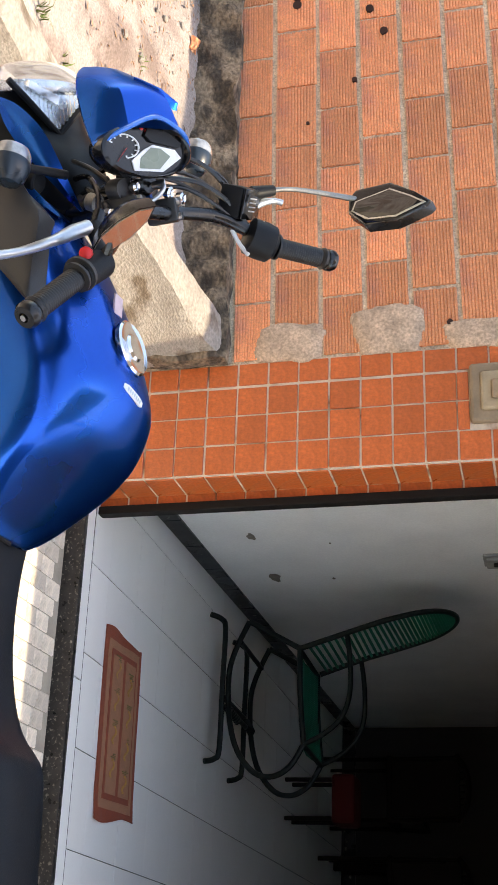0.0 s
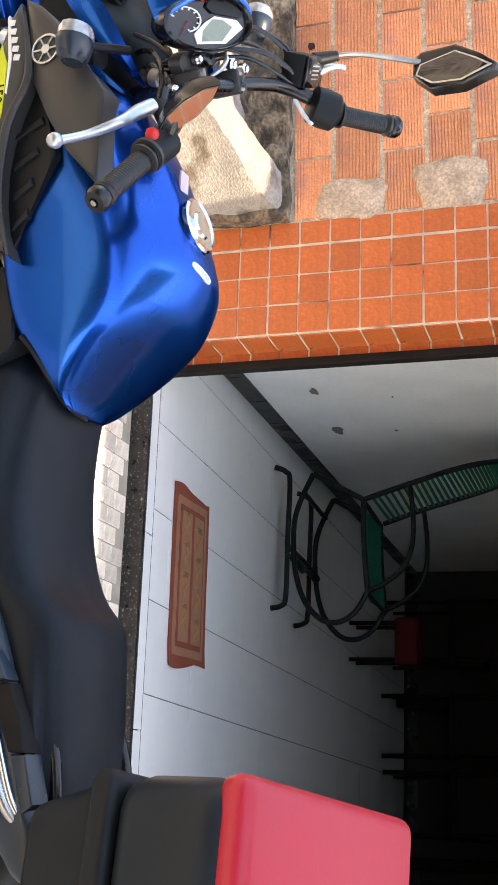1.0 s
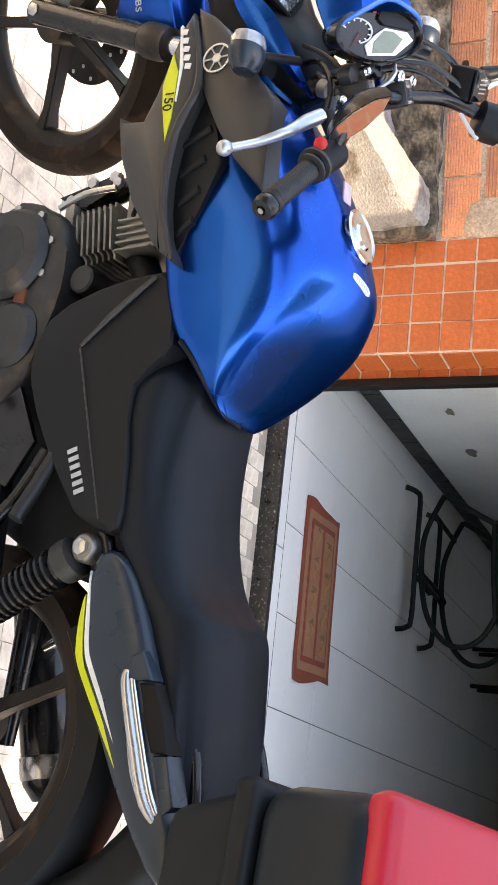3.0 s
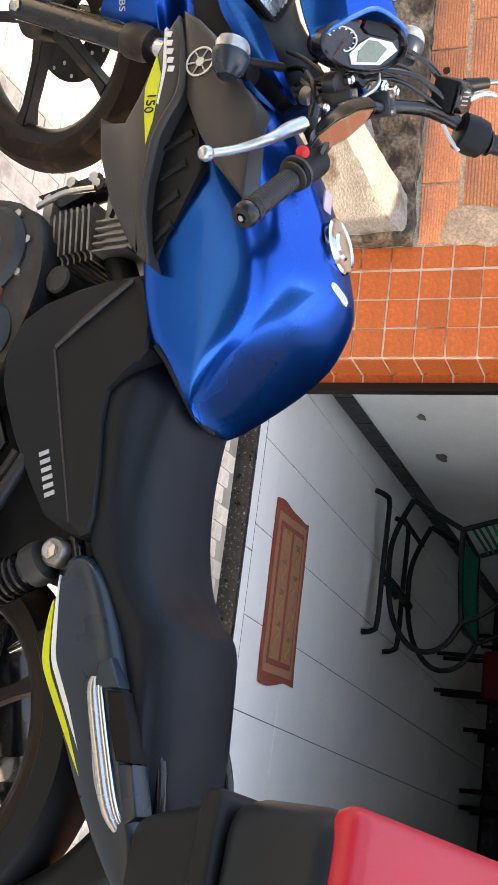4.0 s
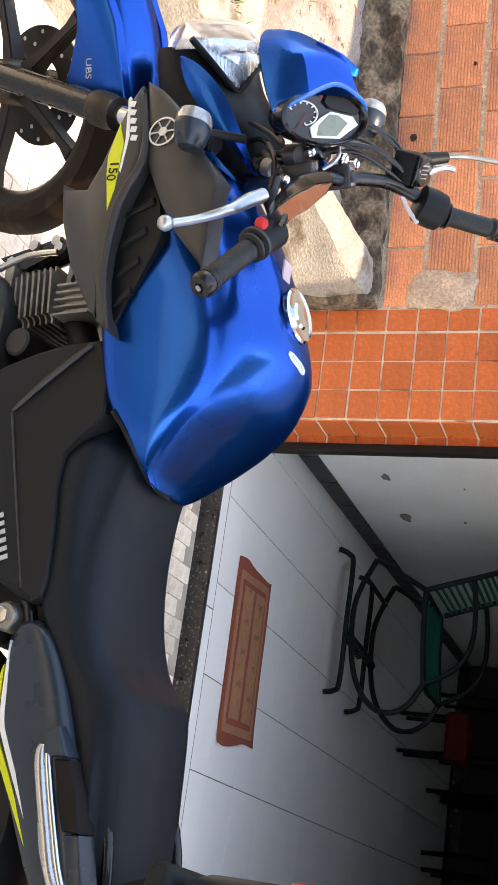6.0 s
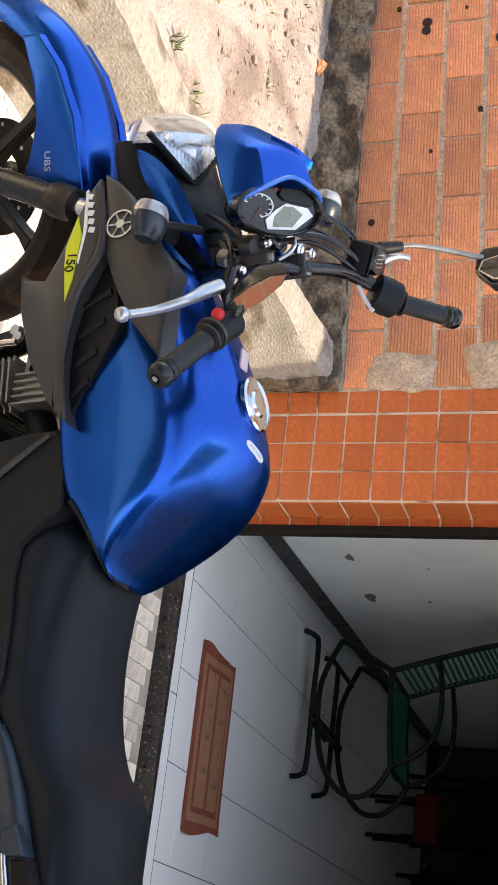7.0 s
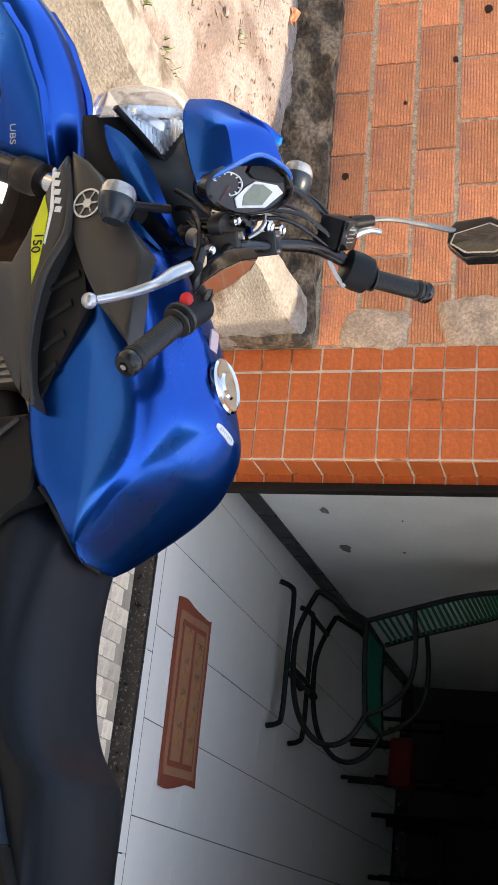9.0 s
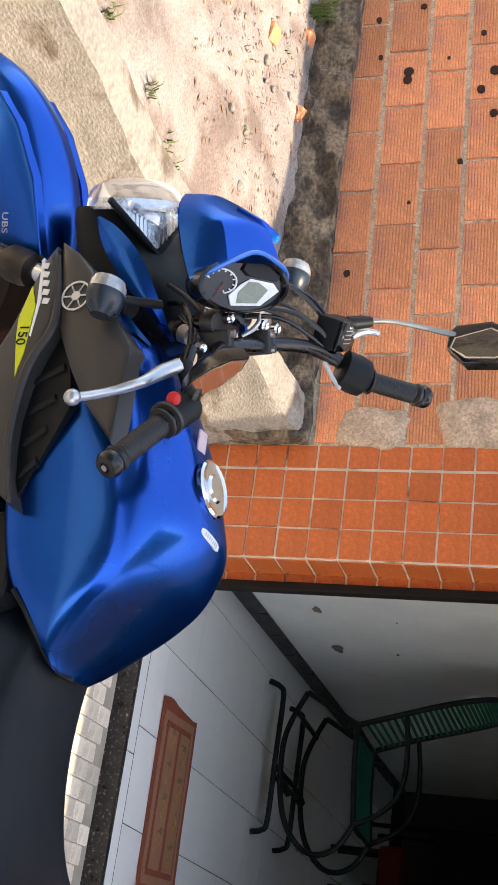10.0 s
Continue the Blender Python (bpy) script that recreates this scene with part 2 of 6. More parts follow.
track = part("trim", box(0.0, 2.6, 0.1285, 0.1325, FLOOR - 0.02, FLOOR + 0.001), "rail")
tagged(track, "thin dark metal track in the floor", "trim", kind="structure")

# shutter rail inside the opening
guide = part("trim", box(0.031, 0.060, 0.150, 0.196, FLOOR, 1.785, 0.003), "rail")
tagged(guide, "dark metal shutter rail on the door jamb", "trim", kind="structure")

# baseboard of black marble along the inner wall, in lengths with pale joints
base = thing("baseboard")
for i in range(16):
    part("baseboard_piece", box(-0.180, -0.168, 0.21 + i * 0.325, 0.531 + i * 0.325, FLOOR, FLOOR + 0.078, 0.002), "baseboard", base)
tagged(base, "black marble skirting with pale joints", "baseboard", kind="structure")
base2 = part("baseboard", box(-0.16, 3.39, 5.385, 5.4, FLOOR, FLOOR + 0.08, 0.002), "baseboard")
tagged(base2, "black marble skirting on the back wall", "baseboard", kind="structure")

# chipped spots in the plaster
def chip(y, z, ry, rz, seed):
    rnd = random.Random(seed)
    bm = bmesh.new()
    n = 14
    ring = []
    for i in range(n):
        a = 2 * math.pi * i / n
        k = 0.75 + 0.5 * rnd.random()
        ring.append((y + ry * k * math.cos(a), z + rz * k * math.sin(a)))
    top = [bm.verts.new((-0.1775, a, b)) for a, b in ring]
    low = [bm.verts.new((-0.185, a, b)) for a, b in ring]
    bm.faces.new(top)
    for i in range(n):
        bm.faces.new((top[i], low[i], low[(i + 1) % n], top[(i + 1) % n]))
    part("chip", bm, "chip", wall_left)
chip(1.125, -0.008, 0.040, 0.017, 1)
chip(1.700, -0.030, 0.055, 0.026, 2)
chip(1.746, 0.239, 0.012, 0.006, 3)
chip(1.254, 0.307, 0.009, 0.004, 4)
# surface-mounted socket on the inner wall
socket = thing("wall_socket", pose(-0.18, 1.55, 0.985))
part("back_plate", box(0.0, 0.012, -0.075, 0.075, -0.055, 0.055, 0.004), "dusty_white", socket)
part("cover", box(0.0125, 0.028, -0.062, 0.062, -0.044, 0.044, 0.006), "dusty_white", socket)
part("slot", box(0.0285, 0.030, -0.030, 0.030, -0.012, 0.012, 0.0005), "rail", socket)
tagged(socket, "dusty grey plastic socket box on white plaster", "socket")

# ---- kerb wall with a sloping top that ends at the tiled pillar ----
def kerb_mesh():
    near = [(-0.62, -3.2, -0.08), (-0.65, -2.2, -0.06), (-0.665, -1.6, -0.05), (-0.632, -1.2, -0.05), (-0.575, -0.72, 0.015), (-0.505, -0.40, 0.075), (-0.445, -0.19, 0.108), (-0.430, -0.01, 0.155)]
    far = [(-0.77, -3.2, -0.08), (-0.80, -2.2, -0.06), (-0.812, -1.6, -0.05), (-0.790, -1.2, -0.045), (-0.725, -0.72, 0.02), (-0.655, -0.45, 0.07), (-0.600, -0.26, 0.115), (-0.575, -0.01, 0.155)]
    near, far = smooth_line(near, 5), smooth_line(far, 5)
    bm = bmesh.new()
    rows = []
    for a, b in zip(near, far):
        row = []
        for k in range(7):
            row.append(bm.verts.new((a.x + 0.10 * (1 - k / 6) ** 1.5 - 0.004, a.y - 0.02 * (1 - k / 6), YARD - 0.05 + (a.z - YARD + 0.05) * k / 6)))
        for k in range(1, 5):
            q = a.lerp(b, k / 4)
            row.append(bm.verts.new((q.x, q.y, q.z + 0.008 * math.sin(math.pi * k / 4))))
        row.append(bm.verts.new((b.x, b.y, YARD)))
        rows.append(row)
    for r, s in zip(rows, rows[1:]):
        for i in range(len(r) - 1):
            bm.faces.new((r[i], s[i], s[i + 1], r[i + 1]))
    bm.faces.new(rows[0][::-1])
    bm.faces.new(rows[-1])
    cut(bm, 1)
    return roughen(roughen(bm, 9, 0.006), 26, 0.0025)
kerb = part("kerb", kerb_mesh(), "whitewash", smooth=True, angle=60)
tagged(kerb, "rough whitewashed concrete kerb wall with dark stains", "kerb", kind="structure")

# dirt bed between the kerb and the brick wall
def bed_mesh():
    bm = bmesh.new()
    nx, ny = 90, 60
    rows = []
    for j in range(ny + 1):
        v = j / ny
        row = []
        for i in range(nx + 1):
            u = (i / nx) ** 1.8
            y = -3.2 + 3.2 * (1 - (1 - v) ** 1.4)
            x = -0.55 - 0.19 * min(1, -y / 0.9) - 5.5 * u
            z = -0.085 + 0.10 * max(0, 1 + y / 0.95) ** 1.3 + 0.03 * noise.noise((x * 2.1, y * 2.1, 0)) + 0.018 * noise.noise((x * 7, y * 7, 3)) + 0.007 * noise.noise((x * 24, y * 24, 5))
            z += 0.05 * math.exp(-((x + 1.25) ** 2 + (y + 0.75) ** 2) / 0.05)
            row.append(bm.verts.new((x, y, z)))
        rows.append(row)
    for r, s in zip(rows, rows[1:]):
        for i in range(nx):
            bm.faces.new((r[i], r[i + 1], s[i + 1], s[i]))
    return bm
bed = part("ground_bed", bed_mesh(), "dirt", smooth=True, angle=180)
tagged(bed, "sunlit sandy dirt bed behind the kerb", "dirt bed", kind="structure")

def bed_z(x, y):
    return -0.085 + 0.10 * max(0, 1 + y / 0.95) ** 1.3 + 0.03 * noise.noise((x * 2.1, y * 2.1, 0)) + 0.05 * math.exp(-((x + 1.25) ** 2 + (y + 0.75) ** 2) / 0.05)

# stone plinth under the bricks
def plinth_mesh():
    bm = box(-5.0, -0.41, -0.055, 0.03, -0.25, 0.172)
    bmesh.ops.subdivide_edges(bm, edges=[e for e in bm.edges if abs(e.verts[0].co.x - e.verts[1].co.x) > 1], cuts=260)
    bmesh.ops.subdivide_edges(bm, edges=[e for e in bm.edges if abs(e.verts[0].co.z - e.verts[1].co.z) > 0.2], cuts=8)
    bmesh.ops.subdivide_edges(bm, edges=[e for e in bm.edges if abs(e.verts[0].co.y - e.verts[1].co.y) > 0.05], cuts=2)
    for v in bm.verts:
        v.co.y -= 0.03 * max(0, (0.172 - v.co.z) / 0.3) if v.co.y < 0 else 0
    for v in bm.verts:
        if v.co.y < 0.0:
            v.co.y -= 0.030 * (1 - noise.voronoi(Vector((v.co.x * 9, 0.5, v.co.z * 12)))[0][0] * 2.2)
    return roughen(bm, 10, 0.014)
plinth = part("plinth", plinth_mesh(), "plinth", smooth=True, angle=60)
tagged(plinth, "dark mossy rubble plinth under the brick wall", "plinth", kind="structure")

# cement smears over the lowest bricks beside the pillar
def smear(x0, x1, z0, z1, seed, name="cement_patch"):
    rnd = random.Random(seed)
    bm = bmesh.new()
    n = 40
    rim = []
    for i in range(n):
        a = 2 * math.pi * i / n
        c, s = math.cos(a), math.sin(a)
        k = (abs(c) ** 4 + abs(s) ** 4) ** -0.25
        k *= 1 + 0.22 * noise.noise((c * 1.6 + seed, s * 1.6, 0)) + 0.08 * noise.noise((c * 6, s * 6, seed))
        rim.append((0.5 * (x0 + x1) + 0.5 * (x1 - x0) * k * c, 0.5 * (z0 + z1) + 0.5 * (z1 - z0) * k * s))
    mid = bm.verts.new((0.5 * (x0 + x1), -0.014, 0.5 * (z0 + z1)))
    loops = []
    for f, y in ((0.55, -0.013), (0.88, -0.010), (1.0, 0.004)):
        loops.append([bm.verts.new((mid.co.x + (x - mid.co.x) * f, y + 0.003 * noise.noise((x * 30, f * 9, z * 30)), mid.co.z + (z - mid.co.z) * f)) for x, z in rim])
    for i in range(n):
        j = (i + 1) % n
        bm.faces.new((mid, loops[0][i], loops[0][j]))
        for a, b in zip(loops, loops[1:]):
            bm.faces.new((a[i], b[i], b[j], a[j]))
    return part(name, bm, "cement", yard_wall, "", True, 50)
smear(-0.545, -0.395, 0.262, 0.515, 5)
smear(-0.590, -0.395, 0.600, 0.850, 9)
smear(-0.510, -0.395, 0.905, 1.18, 12)

# recessed meter box in the pillar
meter = thing("meter_box")
part("frame", box(-0.335, -0.125, -0.020, 0.03, 0.985, 1.20, 0.012), material("aged_plastic", (0.23, 0.17, 0.11), 0.6, vary=0.25, scale=14), meter)
part("cover", box(-0.300, -0.160, -0.030, -0.014, 1.02, 1.17, 0.010), material("dusty_plastic", (0.32, 0.25, 0.16), 0.5, vary=0.25, scale=14), meter)
part("cover_ridge", box(-0.265, -0.195, -0.040, -0.026, 1.055, 1.135, 0.008), material("dusty_plastic_dark", (0.26, 0.19, 0.12), 0.5, vary=0.25, scale=14), meter)
tagged(meter, "dusty brown plastic meter box set in terracotta tiles", "meter box")

# ---- the room's things ----
# rug on the floor
def rug():
    t = thing("door_rug", pose(0.727, 0.52, FLOOR + 0.001, 0, 0, 1.5))
    def sheet(x0, x1, y0, y1, z, th=0.004, wave=0.0):
        bm = bmesh.new()
        nx, ny = 40, 26
        def h(x, y):
            edge = max(0, abs(x) / 0.32 - 0.75) * 4
            return z + 0.006 * edge * (0.5 + 0.5 * math.sin(y * 31 + x * 3)) + 0.003 * noise.noise((x * 6, y * 6, 1))
        up = [[bm.verts.new((x0 + (x1 - x0) * i / nx + wave * 0.014 * math.sin(13 * (y0 + (y1 - y0) * j / ny)) * (1 if i == 0 else -1 if i == nx else 0), y0 + (y1 - y0) * j / ny, h(x0 + (x1 - x0) * i / nx, y0 + (y1 - y0) * j / ny))) for i in range(nx + 1)] for j in range(ny + 1)]
        for a, b in zip(up, up[1:]):
            for i in range(nx):
                bm.faces.new((a[i], a[i + 1], b[i + 1], b[i]))
        rim = bmesh.ops.extrude_face_region(bm, geom=bm.faces[:])
        for v in rim["geom"]:
            if isinstance(v, bmesh.types.BMVert):
                v.co.z += th
        return bm
    red = material("rust_woven_cloth", (0.24, 0.052, 0.026), 0.95, vary=0.12, scale=20, grain=0.2, grain_scale=350, bump=0.002)
    pale = material("tan_woven_cloth", (0.33, 0.145, 0.080), 0.95, vary=0.12, scale=20, grain=0.2, grain_scale=350, bump=0.002)
    gold = material("gold_thread", (0.40, 0.20, 0.05), 0.8, vary=0.2, scale=40)
    green = material("dark_thread", (0.14, 0.10, 0.03), 0.9, vary=0.2, scale=40)
    part("cloth", sheet(-0.318, 0.318, -0.195, 0.195, 0, wave=1.0), red, t, "rust-red woven cloth")
    part("border", sheet(-0.285, 0.285, -0.165, 0.165, 0.0025), pale, t, "tan inner border")
    part("field", sheet(-0.255, 0.255, -0.135, 0.135, 0.005), red, t, "rust-red field")
    for s in (-1, 1):
        part("panel", sheet(-0.235, 0.235, s * 0.068 - 0.052, s * 0.068 + 0.052, 0.0075), pale, t, "tan panel")
    for s in (-1, 1):
        for k in range(4):
            x = -0.17 + 0.113 * k + 0.02 * s
            bm = bmesh.new()
            rnd = random.Random(k * 7 + s)
            for q in range(9):
                a = q * 0.7
                box(x - 0.03 + q * 0.007, x - 0.024 + q * 0.007, s * 0.068 + 0.018 * math.sin(a) - 0.006, s * 0.068 + 0.018 * math.sin(a) + 0.006, 0.006, 0.0145, bm=bm)
            part("motif", bm, gold, t, "gold flower motif")
            bm = bmesh.new()
            for q in range(4):
                box(x - 0.05 + q * 0.006, x - 0.047 + q * 0.006, s * 0.068 + rnd.uniform(-0.03, 0.01), s * 0.068 + rnd.uniform(0.012, 0.03), 0.006, 0.0135, bm=bm)
            part("stem_motif", bm, green, t, "dark stem motif")
    tagged(t, "rust-red woven rug with gold motifs on white tiles", "rug")
rug()

# cantilever string chair
def string_chair():
    t = thing("string_chair", pose(-0.022, 0.0, 0.0))
    iron = material("green_black_iron", (0.004, 0.007, 0.006), 0.42, gloss=0.18, vary=0.3, scale=30)
    cord = material("green_plastic_cord", (0.003, 0.15, 0.085), 0.45, gloss=0.25, vary=0.15, scale=30)
    r = 0.0125
    yn, yf = 1.64, 2.06
    for y, dx, nm in ((yn, 0.0, 0), (yf, 0.022, 1)):
        part("runner", tube([(0.035 + dx, y - 0.03, FLOOR + 0.012), (0.05 + dx, y, FLOOR + 0.055), (0.10 + dx, y, FLOOR + 0.075), (0.36 + dx, y, FLOOR + 0.072), (0.63 + dx, y, FLOOR + 0.07), (0.675 + dx, y, FLOOR + 0.05), (0.690 + dx, y - 0.03, FLOOR + 0.012)], r, 10), iron, t)
        part("side_loop", tube([(0.066 + dx, y, -0.128), (0.20 + dx, y, -0.19), (0.317 + dx, y, -0.215), (0.500 + dx, y, -0.205), (0.64 + dx, y, -0.165), (0.735 + dx, y, -0.085), (0.750 + dx, y, 0.0), (0.705 + dx, y, 0.075), (0.615 + dx, y, 0.13)], r, 10), iron, t)
        part("brace", rod((0.066 + dx, y, -0.128), (0.195 + dx, y, 0.107), r, None, 10), iron, t)
        part("armrest", tube([(0.125 + dx, y, 0.316), (0.26 + dx, y, 0.332), (0.40 + dx, y, 0.330), (0.50 + dx, y, 0.295), (0.57 + dx, y, 0.22), (0.615 + dx, y, 0.13)], r * 0.9, 10), iron, t)
        part("seat_rail", tube([(0.195 + dx, y, 0.107), (0.40 + dx, y, 0.112), (0.615 + dx, y, 0.13)], r, 10), iron, t)
        part("spring", lathe([(0.016 + 0.004 * (i % 2), 0.006 * i) for i in range(18)], 10, None, aim((0.44, y - 0.02 if nm else y + 0.02, FLOOR + 0.085), (0.50, y - 0.09 if nm else y + 0.09, FLOOR + 0.13))), iron, t)
    for x, z in ((0.16, -0.165), (0.46, -0.212), (0.20, 0.107), (0.62, 0.13)):
        part("cross_bar", rod((x, yn, z), (x + 0.022, yf, z), r * 0.9, None, 10), iron, t)
    part("base_bar", rod((0.40, yn, FLOOR + 0.072), (0.42, yf, FLOOR + 0.072), r, None, 10), iron, t)
    # back frame: a long narrow hoop, leaning back
    hoop = [(0.195, yn, 0.107), (0.130, yn, 0.316), (0.075, yn, 0.50), (0.040, yn + 0.02, 0.65), (0.022, yn + 0.09, 0.745), (0.016, 0.5 * (yn + yf), 0.785), (0.026, yf - 0.09, 0.755), (0.055, yf - 0.02, 0.665), (0.095, yf, 0.52), (0.152, yf, 0.316), (0.217, yf, 0.122)]
    part("back_frame", tube(hoop, r, 10), iron, t)
    line = smooth_line(hoop, 16)
    half = len(line) // 2
    for i in range(4, half - 3, 2):
        a, b = line[i], line[len(line) - 1 - i]
        part("cord", tube([a, b], 0.0068, 6), cord, t, "green plastic cord")
    for i in range(46):
        x = 0.20 + 0.415 * i / 45
        z = 0.113 + 0.02 * max(0, (x - 0.4) / 0.2)
        part("cord", tube([(x, yn, z), (x + 0.011, 0.5 * (yn + yf), z - 0.03), (x + 0.022, yf, z)], 0.0042, 6, None, 3), cord, t, "green plastic cord")
    tagged(t, "green cord chair on a black springy iron frame", "chair")
string_chair()

# dark dining set in the back of the room
def dining_chair(name="dining_chair"):
    t = thing(name)
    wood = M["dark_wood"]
    for x in (-0.19, 0.19):
        part("leg", rod((x, -0.19, 0), (x, -0.19, 0.43), 0.011, 0.015, 8), wood, t)
        part("back_post", tube([(x, 0.20, 0), (x, 0.19, 0.45), (x, 0.24, 0.90)], 0.014, 8), wood, t)
        part("armrest", tube([(x, 0.21, 0.66), (x * 1.1, 0.0, 0.67), (x * 1.08, -0.17, 0.64), (x, -0.19, 0.44)], 0.015, 8), wood, t)
    part("seat", box(-0.215, 0.215, -0.215, 0.205, 0.43, 0.475, 0.012), wood, t)
    part("top_rail", tube([(-0.205, 0.238, 0.88), (-0.12, 0.246, 0.935), (0, 0.25, 0.955), (0.12, 0.246, 0.935), (0.205, 0.238, 0.88)], 0.02, 8), wood, t)
    part("back_panel", box(-0.175, 0.175, 0.205, 0.225, 0.47, 0.90, 0.008), wood, t)
    for i in range(8):
        x = -0.14 + i * 0.04
        part("slat", tube([(x, 0.225, 0.89), (x, 0.247, 0.94)], 0.006, 6), wood, t)
    return tagged(t, "dark wooden armchair in the dim room", "chair", "dark dining chairs")
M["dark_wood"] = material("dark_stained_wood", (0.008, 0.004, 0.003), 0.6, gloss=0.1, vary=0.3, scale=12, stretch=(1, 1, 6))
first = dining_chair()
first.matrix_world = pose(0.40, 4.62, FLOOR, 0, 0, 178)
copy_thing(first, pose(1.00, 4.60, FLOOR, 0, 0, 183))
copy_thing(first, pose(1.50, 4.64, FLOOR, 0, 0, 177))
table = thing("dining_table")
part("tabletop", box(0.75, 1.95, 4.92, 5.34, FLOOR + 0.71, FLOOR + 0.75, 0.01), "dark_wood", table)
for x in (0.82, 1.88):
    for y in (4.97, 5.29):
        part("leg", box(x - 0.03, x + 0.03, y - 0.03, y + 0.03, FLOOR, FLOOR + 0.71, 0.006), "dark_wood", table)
tagged(table, "dark wooden dining table in the dim room", "table")
stool = thing("plastic_stool")
redp = material("dark_red_plastic", (0.07, 0.005, 0.005), 0.6, gloss=0.1, vary=0.1)
part("seat", box(0.46, 0.73, 3.32, 3.58, FLOOR + 0.27, FLOOR + 0.40, 0.02), redp, stool)
# legs in near-black wood, the dimness low on the stool put into colour
for x in (0.49, 0.70):
    for y in (3.35, 3.55):
        part("leg", box(x - 0.011, x + 0.011, y - 0.011, y + 0.011, FLOOR, FLOOR + 0.27, 0.004), "dark_wood", stool)
tagged(stool, "red-seated stool, its legs coloured dark for the dim room", "stool")

# ---- litter, stones and weeds on the dirt ----
def dirt_litter():
    rnd = random.Random(11)
    for i in range(24):
        x, y = rnd.uniform(-2.3, -1.0), rnd.uniform(-0.85, -0.10)
        s = rnd.uniform(0.006, 0.02)
        bm = bmesh.new()
        bmesh.ops.create_icosphere(bm, subdivisions=2, radius=s)
        for v in bm.verts:
            v.co = Vector((v.co.x * 1.3, v.co.y, v.co.z * 0.7)) * (1 + 0.35 * noise.noise(v.co * 45 + Vector((i * 3.0, 0, 0))))
        ob = part("stone", bm, "whitewash" if i % 3 else "concrete", None, "", True, 50)
        ob.location = (x, y, bed_z(x, y) + 0.3 * s)
        ob.rotation_euler = (0, 0, rnd.uniform(0, 6))
        tagged(ob, "pale rough stone lying on sandy dirt", "stone", "stones on the dirt")
    # broken brick pieces
    for x, y, a in ((-1.85, -0.42, 0.3), (-2.1, -0.12, 1.0), (-1.72, -0.12, 2.0)):
        bm = roughen(cut(box(-0.032, 0.036, -0.022, 0.026, -0.016, 0.016, 0.006), 1), 34, 0.011)
        ob = part("brick_piece", bm, "brick")
        ob.location, ob.rotation_euler = (x, y, bed_z(x, y) + 0.002), (0.5, 0.3, a)
        tagged(ob, "broken orange brick piece on sandy dirt", "brick", "broken bricks on the dirt")
    # dry leaves, one scatter
    leaf = material("dry_leaf", (0.34, 0.19, 0.11), 0.8, vary=0.3, scale=30, island=0.5)
    bm = bmesh.new()
    for i in range(620):
        y = -1.0 + 0.95 * rnd.random()
        x = -0.95 - 1.6 * rnd.random() ** 0.8 + (y + 0.5) * 0.25
        l, w, a = rnd.uniform(0.005, 0.020), rnd.uniform(0.002, 0.006), rnd.uniform(0, 6.3)
        z = bed_z(x, y) + 0.007
        d, n = Vector((math.cos(a), math.sin(a), 0)), Vector((-math.sin(a), math.cos(a), 0))
        c = Vector((x, y, z))
        t0, t1 = rnd.uniform(-0.003, 0.004), rnd.uniform(0, 0.004)
        p = [c - l * d + Vector((0, 0, t0)), c + w * n + Vector((0, 0, t1)), c + l * d + Vector((0, 0, t0)), c - w * n + Vector((0, 0, t1))]
        v = [bm.verts.new(q) for q in p] + [bm.verts.new(c)]
        for k in range(4):
            bm.faces.new((v[k], v[(k + 1) % 4], v[4]))
    ob = part("dry_leaves", bm, leaf)
    tagged(ob, "scattered dry brown leaves on sandy dirt", "leaves", kind="stuff")
    # grass tufts along the kerb and the wall
    green = material("grass_blade", (0.11, 0.16, 0.035), 0.6, vary=0.25, island=0.35)
    for x, y, n, h in ((-0.905, -1.22, 26, 0.05), (-0.875, -1.02, 14, 0.04), (-0.86, -0.93, 16, 0.04), (-0.92, -1.5, 18, 0.05), (-2.25, -0.10, 60, 0.16), (-1.30, -0.55, 10, 0.03), (-1.62, -0.60, 12, 0.035), (-1.9, -0.28, 10, 0.04)):
        bm = bmesh.new()
        for k in range(n):
            a, l, w = rnd.uniform(0, 6.3), h * rnd.uniform(0.5, 1.2), rnd.uniform(0.0015, 0.003)
            d = Vector((math.cos(a), math.sin(a), 0))
            s = Vector((-d.y, d.x, 0)) * w
            b = Vector((x + rnd.uniform(-0.03, 0.03), y + rnd.uniform(-0.03, 0.03), bed_z(x, y) - 0.005))
            m, e = b + d * l * 0.3 + Vector((0, 0, l * 0.6)), b + d * l * 0.9 + Vector((0, 0, l * 0.75))
            v = [bm.verts.new(q) for q in (b - s, b + s, m + s * 0.8, m - s * 0.8, e)]
            bm.faces.new(v[:4])
            bm.faces.new((v[3], v[2], v[4]))
        ob = part("grass_tuft", bm, green)
        tagged(ob, "small green grass tuft rooted in sandy dirt", "grass", "grass tufts on the dirt")
dirt_litter()

